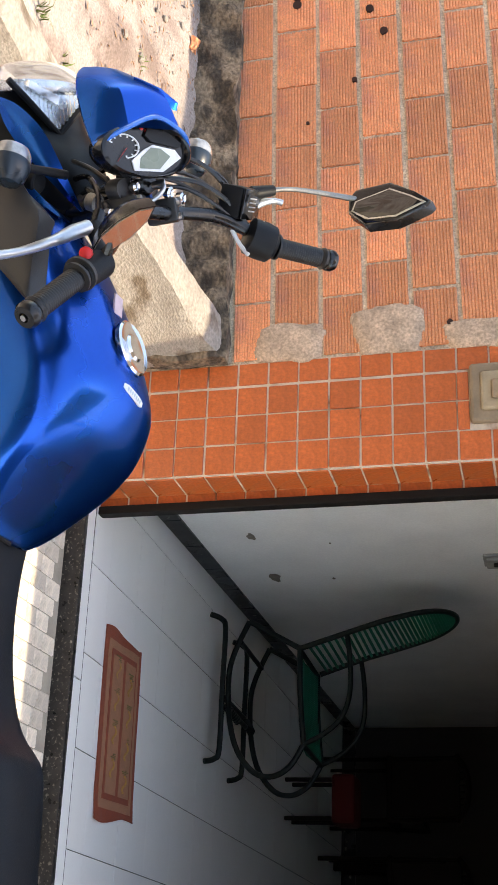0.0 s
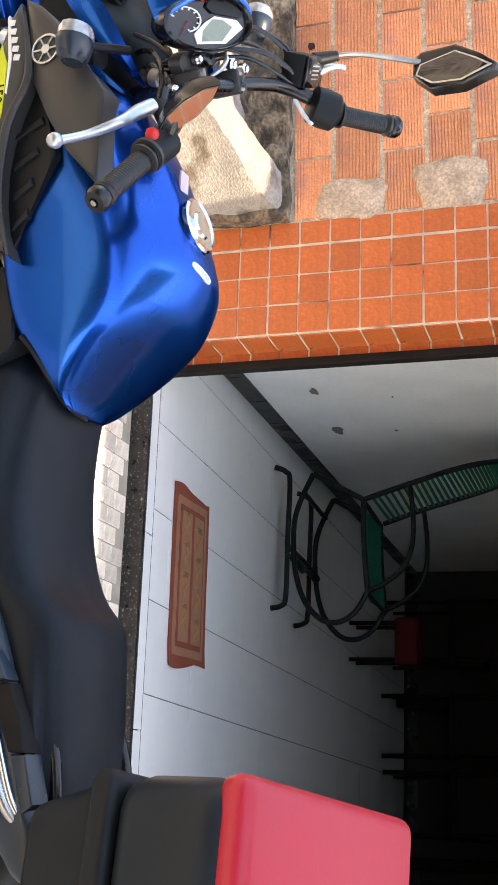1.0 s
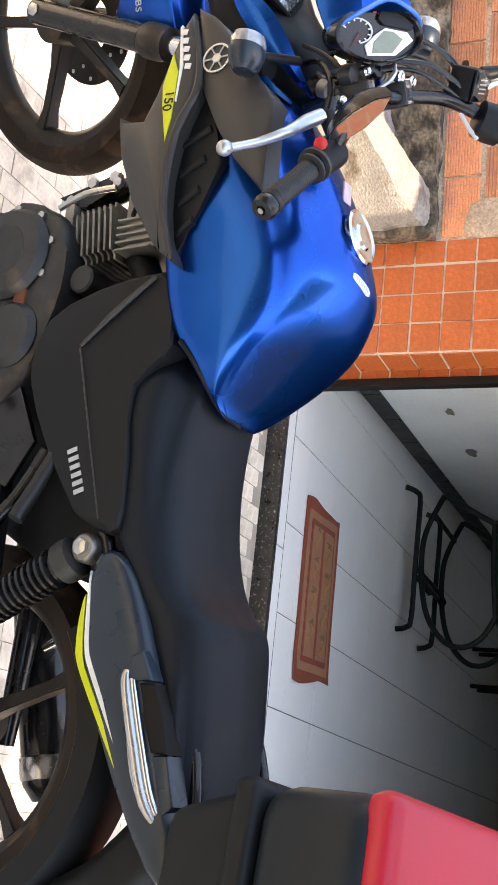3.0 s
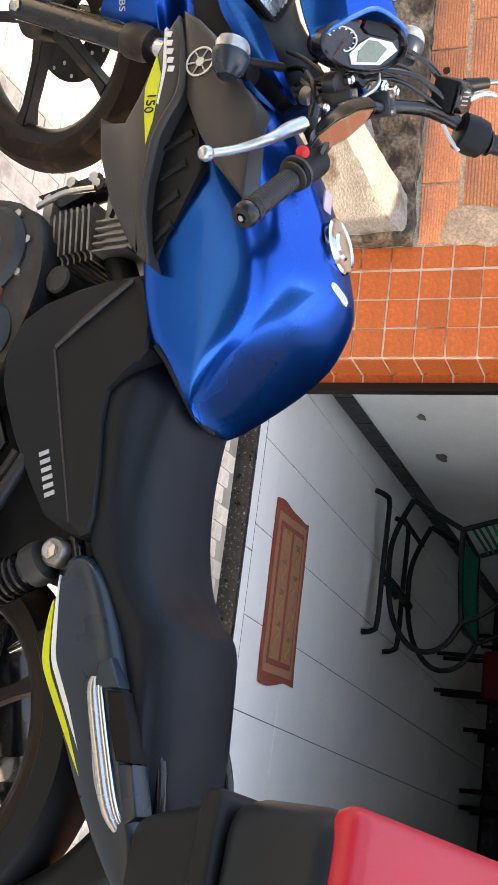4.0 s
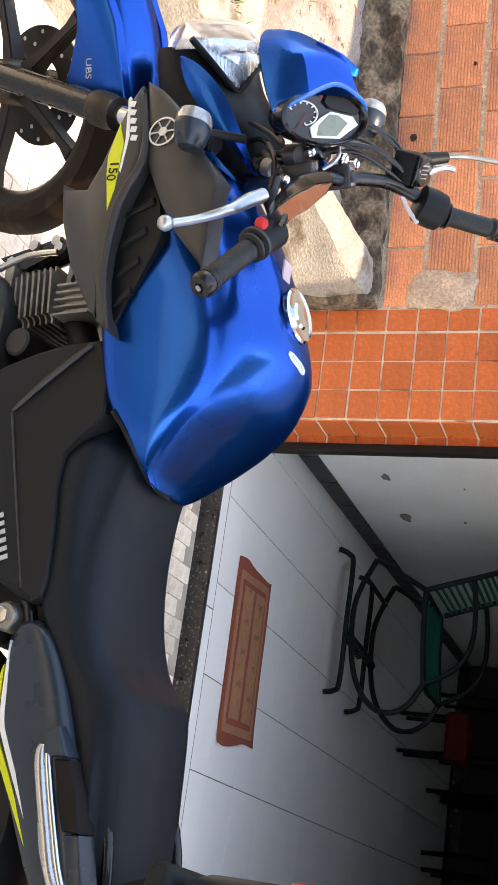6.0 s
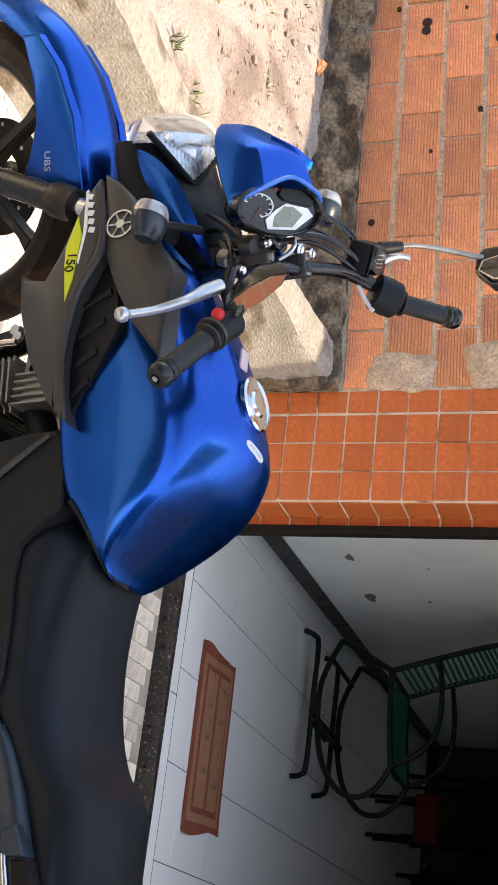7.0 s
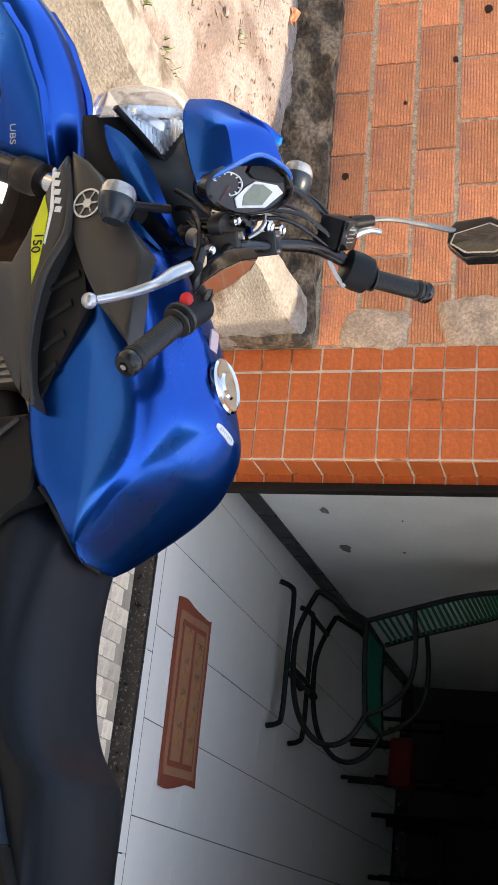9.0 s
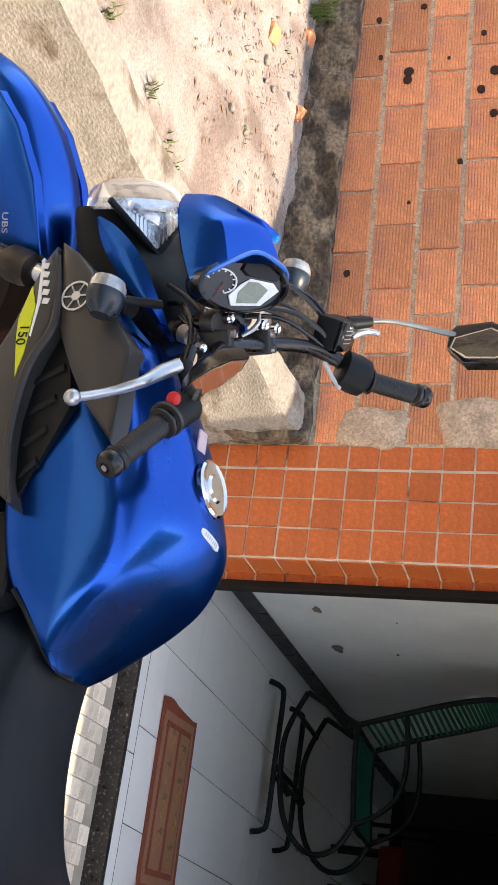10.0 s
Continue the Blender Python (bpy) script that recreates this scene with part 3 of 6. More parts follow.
# ---- the motorcycle ----
M.update({
    "blue": material("blue_metallic_paint", (0.00001, 0.086, 0.45), 0.28, metal=0.97, vary=0.04, scale=5, grain=0.10, grain_scale=1400, coat=0.28, rough_vary=0.02),
    "grey": material("dark_grey_satin_plastic", (0.042, 0.039, 0.037), 0.40, gloss=0.4, vary=0.08, scale=14, grain=0.10, grain_scale=700, bump=0.0003),
    "tail_grey": material("blue_grey_plastic", (0.016, 0.027, 0.040), 0.30, gloss=0.45, vary=0.08, scale=12, grain=0.08, grain_scale=700),
    "black": material("black_grained_plastic", (0.0095, 0.0105, 0.0120), 0.50, gloss=0.22, vary=0.15, scale=12, grain=0.15, grain_scale=600, bump=0.0004),
    "gloss": material("gloss_black", (0.008, 0.008, 0.009), 0.24, gloss=0.4, vary=0.15, scale=20, coat=0.15, spot=(0.03, 0.022, 0.016), spot_at=0.66, spot_scale=14),
    "vinyl": material("black_seat_vinyl", (0.0070, 0.0105, 0.0150), 0.46, gloss=0.20, vary=0.12, scale=8, grain=0.15, grain_scale=420, bump=0.0006),
    "rubber": material("dusty_tyre_rubber", (0.030, 0.021, 0.016), 0.85, gloss=0.25, vary=0.25, scale=18, grain=0.15, grain_scale=300, spot=(0.09, 0.055, 0.035), spot_at=0.62, spot_scale=12),
    "grip": material("grip_rubber", (0.010, 0.010, 0.011), 0.45, vary=0.1, grain_scale=500, bump=0.0006),
    "rim": material("dusty_black_alloy", (0.026, 0.020, 0.016), 0.45, metal=0.3, vary=0.25, scale=20, spot=(0.10, 0.055, 0.03), spot_at=0.66, spot_scale=14),
    "alloy": material("dull_cast_alloy", (0.30, 0.285, 0.26), 0.45, metal=0.85, vary=0.2, scale=25, grain=0.15, grain_scale=400, bump=0.0006),
    "engine": material("dark_engine_casting", (0.050, 0.050, 0.050), 0.5, metal=0.5, vary=0.25, scale=22, spot=(0.13, 0.095, 0.07), spot_at=0.66, spot_scale=10, bump=0.0008),
    "fin": material("grey_cylinder_casting", (0.30, 0.29, 0.27), 0.55, metal=0.6, vary=0.25, scale=30, spot=(0.12, 0.09, 0.065), spot_at=0.64, spot_scale=16),
    "chrome": material("chrome", (0.72, 0.72, 0.73), 0.12, metal=1.0, vary=0.06, rough_vary=0.05),
    "steel": material("brushed_steel", (0.55, 0.54, 0.53), 0.3, metal=1.0, vary=0.1),
    "case_black": material("blue_black_case_plastic", (0.0085, 0.0125, 0.0170), 0.44, gloss=0.28, vary=0.15, scale=9, grain=0.15, grain_scale=600, bump=0.0004),
    "rim_blue": material("light_blue_edge", (0.01, 0.16, 0.62), 0.25, vary=0.05, coat=0.5),
    "lamp_silver": material("lamp_reflector", (0.74, 0.78, 0.82), 0.22, metal=0.75, vary=0.06, scale=60),
    "silver": material("silver_paint", (0.52, 0.55, 0.58), 0.32, metal=0.7, vary=0.06),
    "yellow": material("lime_yellow_decal", (0.62, 0.66, 0.012), 0.4, vary=0.05),
    "white": material("white_decal", (0.78, 0.78, 0.76), 0.4, vary=0.05),
    "red": material("red_lid_plastic", (0.52, 0.012, 0.032), 0.42, vary=0.06, scale=6, grain=0.05, grain_scale=500, bump=0.0004, rough_vary=0.06),
    "switch": material("red_switch", (0.6, 0.02, 0.02), 0.4),
    "rust": material("rusty_steel", (0.22, 0.08, 0.035), 0.8, metal=0.3, vary=0.3, scale=40),
    "screen": material("lcd_grey_green", (0.20, 0.23, 0.17), 0.3, vary=0.05),
    "tag": material("pale_pink_tag", (0.66, 0.50, 0.52), 0.6, vary=0.1),
})
M["blue"].node_tree.nodes["Principled BSDF"].inputs["Specular Tint"].default_value = (0.15, 0.55, 1.0, 1)
def clear_lens(name, tint):
    m = bpy.data.materials.new(name)
    m.use_nodes = True
    b = m.node_tree.nodes["Principled BSDF"]
    b.inputs["Base Color"].default_value = (*tint, 1)
    b.inputs["Transmission Weight"].default_value = 0.92
    b.inputs["Roughness"].default_value = 0.05
    b.inputs["IOR"].default_value = 1.12
    b.inputs["Coat Weight"].default_value = 0.6
    return m
M["lens"] = clear_lens("clear_lens", (0.95, 0.97, 1.0))
def mirror_glass(name, tone):
    m = bpy.data.materials.new(name)
    m.use_nodes = True
    b = m.node_tree.nodes["Principled BSDF"]
    b.inputs["Base Color"].default_value = (tone, tone, tone, 1)
    b.inputs["Metallic"].default_value = 1.0
    b.inputs["Roughness"].default_value = 0.04
    return m
M["mirror"] = mirror_glass("mirror_glass", 0.62)
# right mirror's tone lowered to stand in for a dark reflection
M["dim_mirror"] = mirror_glass("dark_reflection_mirror", 0.09)

bike = thing("motorcycle")
bike.matrix_world = pose(0.739, -1.811, -0.417, 0, 0, 182) @ pose(0, 0, 0, -9.3, 0, 0)
tagged(bike, "glossy blue and dark grey motorcycle leaning on its side stand", "motorcycle")


def bp(name, bm, mat, label="", parent=None, angle=38):
    return part(name, bm, mat, parent or bike, label, True, angle)


def plate(points, y0, y1, bevel=0.004, crown=0.0):
    """A panel from a side outline (x, z), y0 inside, y1 outside, its rim softened; crown bulges the outer face."""
    bm = bmesh.new()
    a = [bm.verts.new((x, y0, z)) for x, z in points]
    b = [bm.verts.new((x, y1, z)) for x, z in points]
    n = len(points)
    bm.faces.new(a)
    top = bm.faces.new(b)
    for i in range(n):
        bm.faces.new((a[i], a[(i + 1) % n], b[(i + 1) % n], b[i]))
    if bevel:
        bmesh.ops.bevel(bm, geom=[e for e in bm.edges if all(abs(v.co.y - y1) < 1e-6 for v in e.verts)], offset=bevel, segments=3, affect='EDGES', profile=0.5)
    if crown:
        top = [f for f in bm.faces if all(abs(v.co.y - y1) < 1e-6 for v in f.verts)]
        r = bmesh.ops.inset_region(bm, faces=top, thickness=crown * 2.2, depth=0.0)
        top = max((f for f in bm.faces if all(abs(v.co.y - y1) < 1e-6 for v in f.verts)), key=lambda f: f.calc_area())
        for v in top.verts:
            v.co.y += crown * (1 if y1 > y0 else -1)
    return bm


def curve_outline(points, steps=4):
    return [(v.x, v.z) for v in smooth_line([(x, 0, z) for x, z in points], steps, True)]


def loft(rings, caps=True):
    bm = bmesh.new()
    rows = [[bm.verts.new(p) for p in r] for r in rings]
    n = len(rows[0])
    for a, b in zip(rows, rows[1:]):
        for i in range(n):
            bm.faces.new((a[i], a[(i + 1) % n], b[(i + 1) % n], b[i]))
    if caps:
        bm.faces.new(rows[0][::-1])
        bm.faces.new(rows[-1])
    return bm


def stations(table, steps=4):
    """Smooths a table of equal-length number rows along its length."""
    out = []
    n = len(table)
    for i in range(n - 1):
        for s in range(steps):
            t = s / steps
            row = []
            for k in range(len(table[0])):
                a, b, c, d = (table[min(max(i + q, 0), n - 1)][k] for q in (-1, 0, 1, 2))
                row.append(0.5 * (2 * b + (c - a) * t + (2 * a - 5 * b + 4 * c - d) * t * t + (3 * b - a - 3 * c + d) * t ** 3))
            out.append(row)
    out.append(table[-1])
    return out


def writing(text, size, m, mat, name, parent, label=""):
    cu = bpy.data.curves.new("writing", 'FONT')
    cu.body, cu.size, cu.extrude, cu.align_x, cu.align_y = text, size, 0.0006, 'CENTER', 'CENTER'
    tmp = bpy.data.objects.new("writing", cu)
    scene.collection.objects.link(tmp)
    bpy.context.view_layer.update()
    me = bpy.data.meshes.new_from_object(tmp)
    bpy.data.objects.remove(tmp)
    me.transform(m)
    me.materials.append(M[mat])
    ob = new(name, me)
    ob.parent = parent
    return tagged(ob, label)


def side_frame(x, y, z, turn):
    """Text frame on the left side: reads towards the rear and turned by degrees."""
    return Matrix.Translation((x, y, z)) @ Matrix(((-1, 0, 0, 0), (0, 0, 1, 0), (0, 1, 0, 0), (0, 0, 0, 1))) @ pose(0, 0, 0, 0, 0, turn)


# tank: flat side panel, crisp shoulder line, broad crown with a groove towards the front
def tank_ring(x, w, zb, zr, yr, zt, groove):
    d, e = zt - zr, zr - zb
    half = [(0.0, zt), (0.30 * w, zt - 0.06 * d), (0.56 * w, zt - 0.26 * d - groove), (0.76 * w, zt - 0.58 * d - 0.4 * groove), (yr * w, zr + 0.05 * d), (yr * w + 0.07 * w, zr - 0.07 * e),
            (0.995 * w, zr - 0.28 * e), (w, zr - 0.52 * e), (0.995 * w, zr - 0.78 * e), (0.96 * w, zb), (0.80 * w, zb - 0.004)]
    half = [(p.x, p.z) for p in smooth_line([(a, 0, b) for a, b in half], 3)]
    return [(x, y, z) for y, z in half] + [(x, -y, z) for y, z in half[::-1][:-1]]
tank_rows = stations([
    (0.44, 0.070, 0.70, 0.795, 0.80, 0.840, 0.0), (0.37, 0.108, 0.70, 0.835, 0.80, 0.888, 0.004), (0.29, 0.142, 0.71, 0.862, 0.82, 0.932, 0.012), (0.21, 0.162, 0.716, 0.885, 0.85, 0.966, 0.014),
    (0.13, 0.171, 0.722, 0.910, 0.87, 0.992, 0.006), (0.06, 0.171, 0.732, 0.930, 0.88, 1.002, 0.0), (0.0, 0.164, 0.742, 0.926, 0.86, 0.972, 0.0), (-0.04, 0.154, 0.752, 0.904, 0.85, 0.933, 0.0),
    (-0.075, 0.140, 0.768, 0.868, 0.85, 0.888, 0.0), (-0.11, 0.116, 0.782, 0.831, 0.85, 0.846, 0.0), (-0.138, 0.086, 0.790, 0.805, 0.85, 0.815, 0.0), (-0.158, 0.050, 0.792, 0.797, 0.8, 0.800, 0.0)], 5)
tank = bp("fuel_tank", loft([tank_ring(*r) for r in tank_rows]), "blue", "glossy metallic blue fuel tank", angle=75)
bp("tank_seam", tube([(-0.058, 0.146, 0.762), (-0.085, 0.132, 0.780), (-0.118, 0.105, 0.791), (-0.150, 0.058, 0.794), (-0.161, 0.0, 0.795)], 0.0045, 8), "black", "black rubber edge under the tank", tank)
cap = bp("filler_cap", lathe([(0.046, -0.004), (0.047, 0.004), (0.043, 0.007), (0.038, 0.005), (0.024, 0.006), (0.020, 0.010), (0.004, 0.011)], 36, None, Matrix.Translation((0.148, 0, 0.990)) @ pose(0, 0, 0, 0, 9, 0)), "chrome", "round chrome filler cap", tank)
def bent_strip(k0, k1, half, lift, bm=None):
    """A thin strip across the tank's crown, from k0 to k1 along its length."""
    bm = bm or bmesh.new()
    rows = []
    for i in range(9):
        y = k0 + (k1 - k0) * i / 8
        w = half * (0.55 if i in (0, 8) else 0.9 if i in (1, 7) else 1.0)
        x, z = 0.0635 + 0.20 * (y - 0.003), 1.0025 - 1.9 * y * y
        rows.append([bm.verts.new((x + dx, y - 0.2 * dx, z + dz + 0.12 * dx)) for dx, dz in ((-w, -0.004), (-w, lift), (w, lift), (w, -0.004))])
    for a, b in zip(rows, rows[1:]):
        for k in range(4):
            bm.faces.new((a[k], a[(k + 1) % 4], b[(k + 1) % 4], b[k]))
    bm.faces.new(rows[0])
    bm.faces.new(rows[-1][::-1])
    return bm
bm = bent_strip(-0.026, 0.033, 0.0062, 0.0014)
bp("tank_badge", bm, "white", "small white tank badge", tank)
bm = bmesh.new()
for i in range(7):
    bent_strip(-0.0175 + i * 0.0062, -0.0142 + i * 0.0062, 0.0030, 0.0020, bm)
bp("badge_print", bm, "silver", "", tank)

# seat with a raised pillion part
def seat_ring(x, w, zb, zt, edge):
    half = [(0.0, zt), (0.55 * w, zt - 0.004), (0.85 * w, zt - 0.012), (w, zt - 0.032), (w + edge, 0.5 * (zt + zb) - 0.01), (w + edge - 0.003, zb), (0.6 * w, zb - 0.01)]
    half = [(p.x, p.z) for p in smooth_line([(a, 0, b) for a, b in half], 3)]
    return [(x, y, z) for y, z in half] + [(x, -y, z) for y, z in half[::-1][1:-1]]
seat_rows = stations([
    (-0.066, 0.060, 0.728, 0.780, 0.030), (-0.100, 0.088, 0.692, 0.790, 0.036), (-0.130, 0.100, 0.676, 0.786, 0.034), (-0.180, 0.108, 0.672, 0.774, 0.028), (-0.250, 0.114, 0.675, 0.766, 0.020), (-0.320, 0.120, 0.676, 0.766, 0.014),
    (-0.375, 0.122, 0.682, 0.774, 0.012), (-0.415, 0.122, 0.704, 0.786, 0.010), (-0.448, 0.120, 0.722, 0.803, 0.010), (-0.478, 0.118, 0.736, 0.829, 0.010), (-0.496, 0.116, 0.744, 0.841, 0.010), (-0.530, 0.114, 0.757, 0.848, 0.010), (-0.62, 0.112, 0.790, 0.852, 0.010), (-0.74, 0.108, 0.824, 0.856, 0.008), (-0.80, 0.098, 0.838, 0.856, 0.008)], 4)
seat = bp("seat", loft([seat_ring(*r) for r in seat_rows]), "vinyl", "black grained vinyl seat with a pillion step", angle=50)

# side covers, panels and tail, both sides
cover = [(0.070, 0.715), (0.067, 0.650), (0.056, 0.588), (0.036, 0.522), (0.010, 0.480), (-0.025, 0.460), (-0.060, 0.453), (-0.100, 0.456), (-0.155, 0.478), (-0.210, 0.507), (-0.275, 0.548), (-0.333, 0.590), (-0.360, 0.638), (-0.367, 0.667), (-0.360, 0.684), (-0.335, 0.690), (-0.255, 0.687), (-0.180, 0.680), (-0.126, 0.683), (-0.095, 0.712), (-0.079, 0.733), (-0.060, 0.747), (0.0, 0.747), (0.050, 0.735)]
lower_wing = [(0.332, 0.627), (0.299, 0.687), (0.352, 0.712), (0.470, 0.738), (0.500, 0.757), (0.440, 0.776), (0.361, 0.788), (0.300, 0.762), (0.255, 0.748), (0.200, 0.741), (0.150, 0.743), (0.100, 0.752), (0.050, 0.771), (0.070, 0.747), (0.090, 0.727), (0.170, 0.675), (0.26, 0.640)]
upper_wing = [(0.512, 0.760), (0.485, 0.796), (0.452, 0.828), (0.400, 0.855), (0.372, 0.872), (0.340, 0.902), (0.308, 0.927), (0.289, 0.921), (0.220, 0.921), (0.147, 0.920), (0.216, 0.862), (0.277, 0.824), (0.330, 0.798), (0.369, 0.778)]
grille = [(0.45, 0.762), (0.369, 0.782), (0.277, 0.812), (0.228, 0.826), (0.187, 0.809), (0.146, 0.792), (0.105, 0.770), (0.062, 0.757), (0.10, 0.742), (0.20, 0.735), (0.30, 0.74)]
tail = [(-0.389, 0.677), (-0.392, 0.655), (-0.410, 0.642), (-0.457, 0.634), (-0.518, 0.628), (-0.570, 0.632), (-0.603, 0.652), (-0.738, 0.722), (-0.860, 0.806), (-0.870, 0.850), (-0.800, 0.848), (-0.759, 0.832), (-0.652, 0.808), (-0.589, 0.788), (-0.565, 0.780), (-0.499, 0.757), (-0.439, 0.729), (-0.404, 0.703)]
def pillow(points, a, b, y0, y1, flat=0.75):
    """A rounded pod over a side outline (x, z): full depth y1 along the spine a-b, falling to y0 at the rim."""
    a, b = Vector((a[0], 0, a[1])), Vector((b[0], 0, b[1]))
    rim = curve_outline(points, 2)
    rings = []
    for f, k in ((1.0, 0.0), (0.99, 0.30), (0.95, 0.58), (0.87, 0.78), (0.74, 0.91), (0.52, 0.98), (0.25, 1.0)):
        ring = []
        for x, z in rim:
            p = Vector((x, 0, z))
            t = max(0.0, min(1.0, (p - a).dot(b - a) / (b - a).length_squared))
            c = a.lerp(b, t)
            q = c.lerp(p, f)
            ring.append((q.x, y0 + (y1 - y0) * k, q.z))
        rings.append(ring)
    back = [(x, 0.5 * y0, z) for x, z in rim]
    return loft([back] + rings)
def facets(points, peaks, y0, y1):
    """A cover whose rim is softened and whose outer face is folded over the given peaks (x, y, z)."""
    n = len(points)
    bm = bmesh.new()
    c = Vector((sum(p[0] for p in points) / n, 0, sum(p[1] for p in points) / n))
    loops = []
    for f, y in ((1.0, y0), (1.0, y1 - 0.014), (0.985, y1 - 0.005), (0.955, y1)):
        loops.append([bm.verts.new((c.x + (x - c.x) * f, y, c.z + (z - c.z) * f)) for x, z in points])
    for a, b in zip(loops, loops[1:]):
        for i in range(n):
            bm.faces.new((a[i], a[(i + 1) % n], b[(i + 1) % n], b[i]))
    tops = [bm.verts.new(p) for p in peaks]
    near = [min(range(len(peaks)), key=lambda k: (v.co - tops[k].co).length) for v in loops[-1]]
    for i in range(n):
        j = (i + 1) % n
        if near[i] == near[j]:
            bm.faces.new((loops[-1][i], loops[-1][j], tops[near[i]]))
        else:
            bm.faces.new((loops[-1][i], loops[-1][j], tops[near[j]], tops[near[i]]))
    return bm
for s in (1, -1):
    bm = facets(cover, [(-0.059, 0.166, 0.579), (-0.345, 0.155, 0.652)], 0.06, 0.146)
    if s == -1:
        bm.transform(Matrix.Diagonal((1, -1, 1, 1)))
    side = bp("side_cover", bm, "black", "matt black side cover", None, 14)
    if s == 1:
        # lighter grey tubes drawn in place of highlights on the cover's ridge and crease
        bp("cover_ridge", tube([(0.056, 0.151, 0.704), (0.0, 0.161, 0.640), (-0.057, 0.168, 0.581)], [0.004, 0.0055, 0.003], 8), "grey", "", side)
        bp("cover_crease", tube([(-0.060, 0.1665, 0.579), (-0.20, 0.1615, 0.615), (-0.345, 0.1555, 0.652)], [0.0022, 0.0018, 0.0012], 6), "grey", "", side)
        bm = bmesh.new()
        for i in range(6):
            k = i * 0.0145
            merge(bm, box(-0.0038, 0.0038, 0, 0.0014, -0.010, 0.010), Matrix.Translation((-0.232 - k * 0.92, 0.1555 - 0.03 * k, 0.583 + k * 0.30)) @ pose(0, 0, 0, 0, 18, 0))
        bp("cover_lettering", bm, "silver", "pale maker lettering as plain bars", side)
    low = bp("lower_shroud", plate(lower_wing, s * 0.165, s * 0.208, 0.008, 0.004), "grey", "dark grey lower shroud panel")
    bp("shroud_grille", plate(grille, s * 0.12, s * 0.178, 0.004), "black", "black grille behind the shroud")
    for i in range(4):
        x = 0.105 + i * 0.052
        bp("grille_slat", plate([(x, 0.757 - 0.003 * i), (x + 0.010, 0.756 - 0.003 * i), (x + 0.034, 0.782 + 0.006 * i), (x + 0.022, 0.786 + 0.006 * i)], s * 0.17, s * 0.1845, 0.003), "black", "", low)
    bp("shroud_edge", tube([(0.480, s * 0.204, 0.764), (0.361, s * 0.207, 0.784), (0.300, s * 0.208, 0.760), (0.255, s * 0.208, 0.747), (0.150, s * 0.207, 0.744), (0.055, s * 0.203, 0.768)], [0.003, 0.007, 0.008, 0.008, 0.007, 0.003], 8), "grey", "", low)
    up = bp("upper_shroud", plate([(x, z) if s == 1 else (x + 0.07, z - 0.10) for x, z in upper_wing], s * 0.155, s * 0.198, 0.005, 0.004), "grey", "dark grey upper shroud wing")
    end = bp("tail_panel", pillow(tail, (-0.44, 0.682), (-0.80, 0.822), s * 0.112, s * 0.150), "tail_grey", "blue-grey tail panel", None, 60)
    yel = [(-0.462, 0.640), (-0.500, 0.6335), (-0.545, 0.634), (-0.572, 0.642), (-0.640, 0.684), (-0.732, 0.745), (-0.640, 0.696), (-0.575, 0.656), (-0.545, 0.647), (-0.500, 0.643)]
    whi = [(-0.425, 0.645), (-0.500, 0.647), (-0.548, 0.653), (-0.582, 0.668), (-0.690, 0.733), (-0.800, 0.804), (-0.690, 0.740), (-0.580, 0.677), (-0.546, 0.661), (-0.500, 0.655)]
    bp("tail_stripe", plate(curve_outline(yel, 3), s * 0.115, s * 0.1470, 0.001), "yellow", "lime yellow stripe", end)
    bp("tail_stripe", plate(curve_outline(whi, 3), s * 0.118, s * 0.1485, 0.001), "white", "white stripe", end)
    bp("shroud_decal", plate([(0.365, 0.717), (0.424, 0.731), (0.386, 0.745), (0.302, 0.742), (0.262, 0.734), (0.331, 0.721)], s * 0.20, s * 0.2135, 0.001), "yellow", "lime yellow decal", low)
    bp("shroud_decal", plate([(0.470, 0.7385), (0.474, 0.7425), (0.398, 0.7535), (0.330, 0.7480), (0.334, 0.7440), (0.392, 0.7480)], s * 0.20, s * 0.2133, 0.001), "white", "white decal edge", low)
    if s == 1:
        writing("150", 0.025, side_frame(0.335, 0.2142, 0.7325, -5), "gloss", "model_number", low, "black number 150")
        bm = bmesh.new()
        for i in range(5):
            merge(bm, box(-0.0050, 0.0050, 0, 0.0014, -0.0060, 0.0060), Matrix.Translation((0.458 - i * 0.0165, 0.2128, 0.7490 + i * 0.0036)) @ pose(0, 0, 0, 0, -12, 0))
        bp("shroud_lettering", bm, "white", "white maker lettering as plain bars", low)
        ring = lathe([(0.0265, 0.0), (0.0265, 0.002), (0.0232, 0.002), (0.0232, 0.0)], 36, None, aim((0.401, 0.2030, 0.812), (0.401, 0.30, 0.812)), closed=True)
        merge(ring, lathe([(0.008, 0.0), (0.008, 0.0018), (0.002, 0.0018)], 20), aim((0.401, 0.2030, 0.812), (0.401, 0.30, 0.812)))
        for k in range(6):
            a = math.radians(30 + 60 * k)
            tube([(0.401 + 0.006 * math.cos(a), 0.2036, 0.812 + 0.006 * math.sin(a)), (0.401 + 0.024 * math.cos(a), 0.2036, 0.812 + 0.024 * math.sin(a))], 0.0016, 6, ring)
        bp("round_emblem", ring, "silver", "round silver emblem", up)

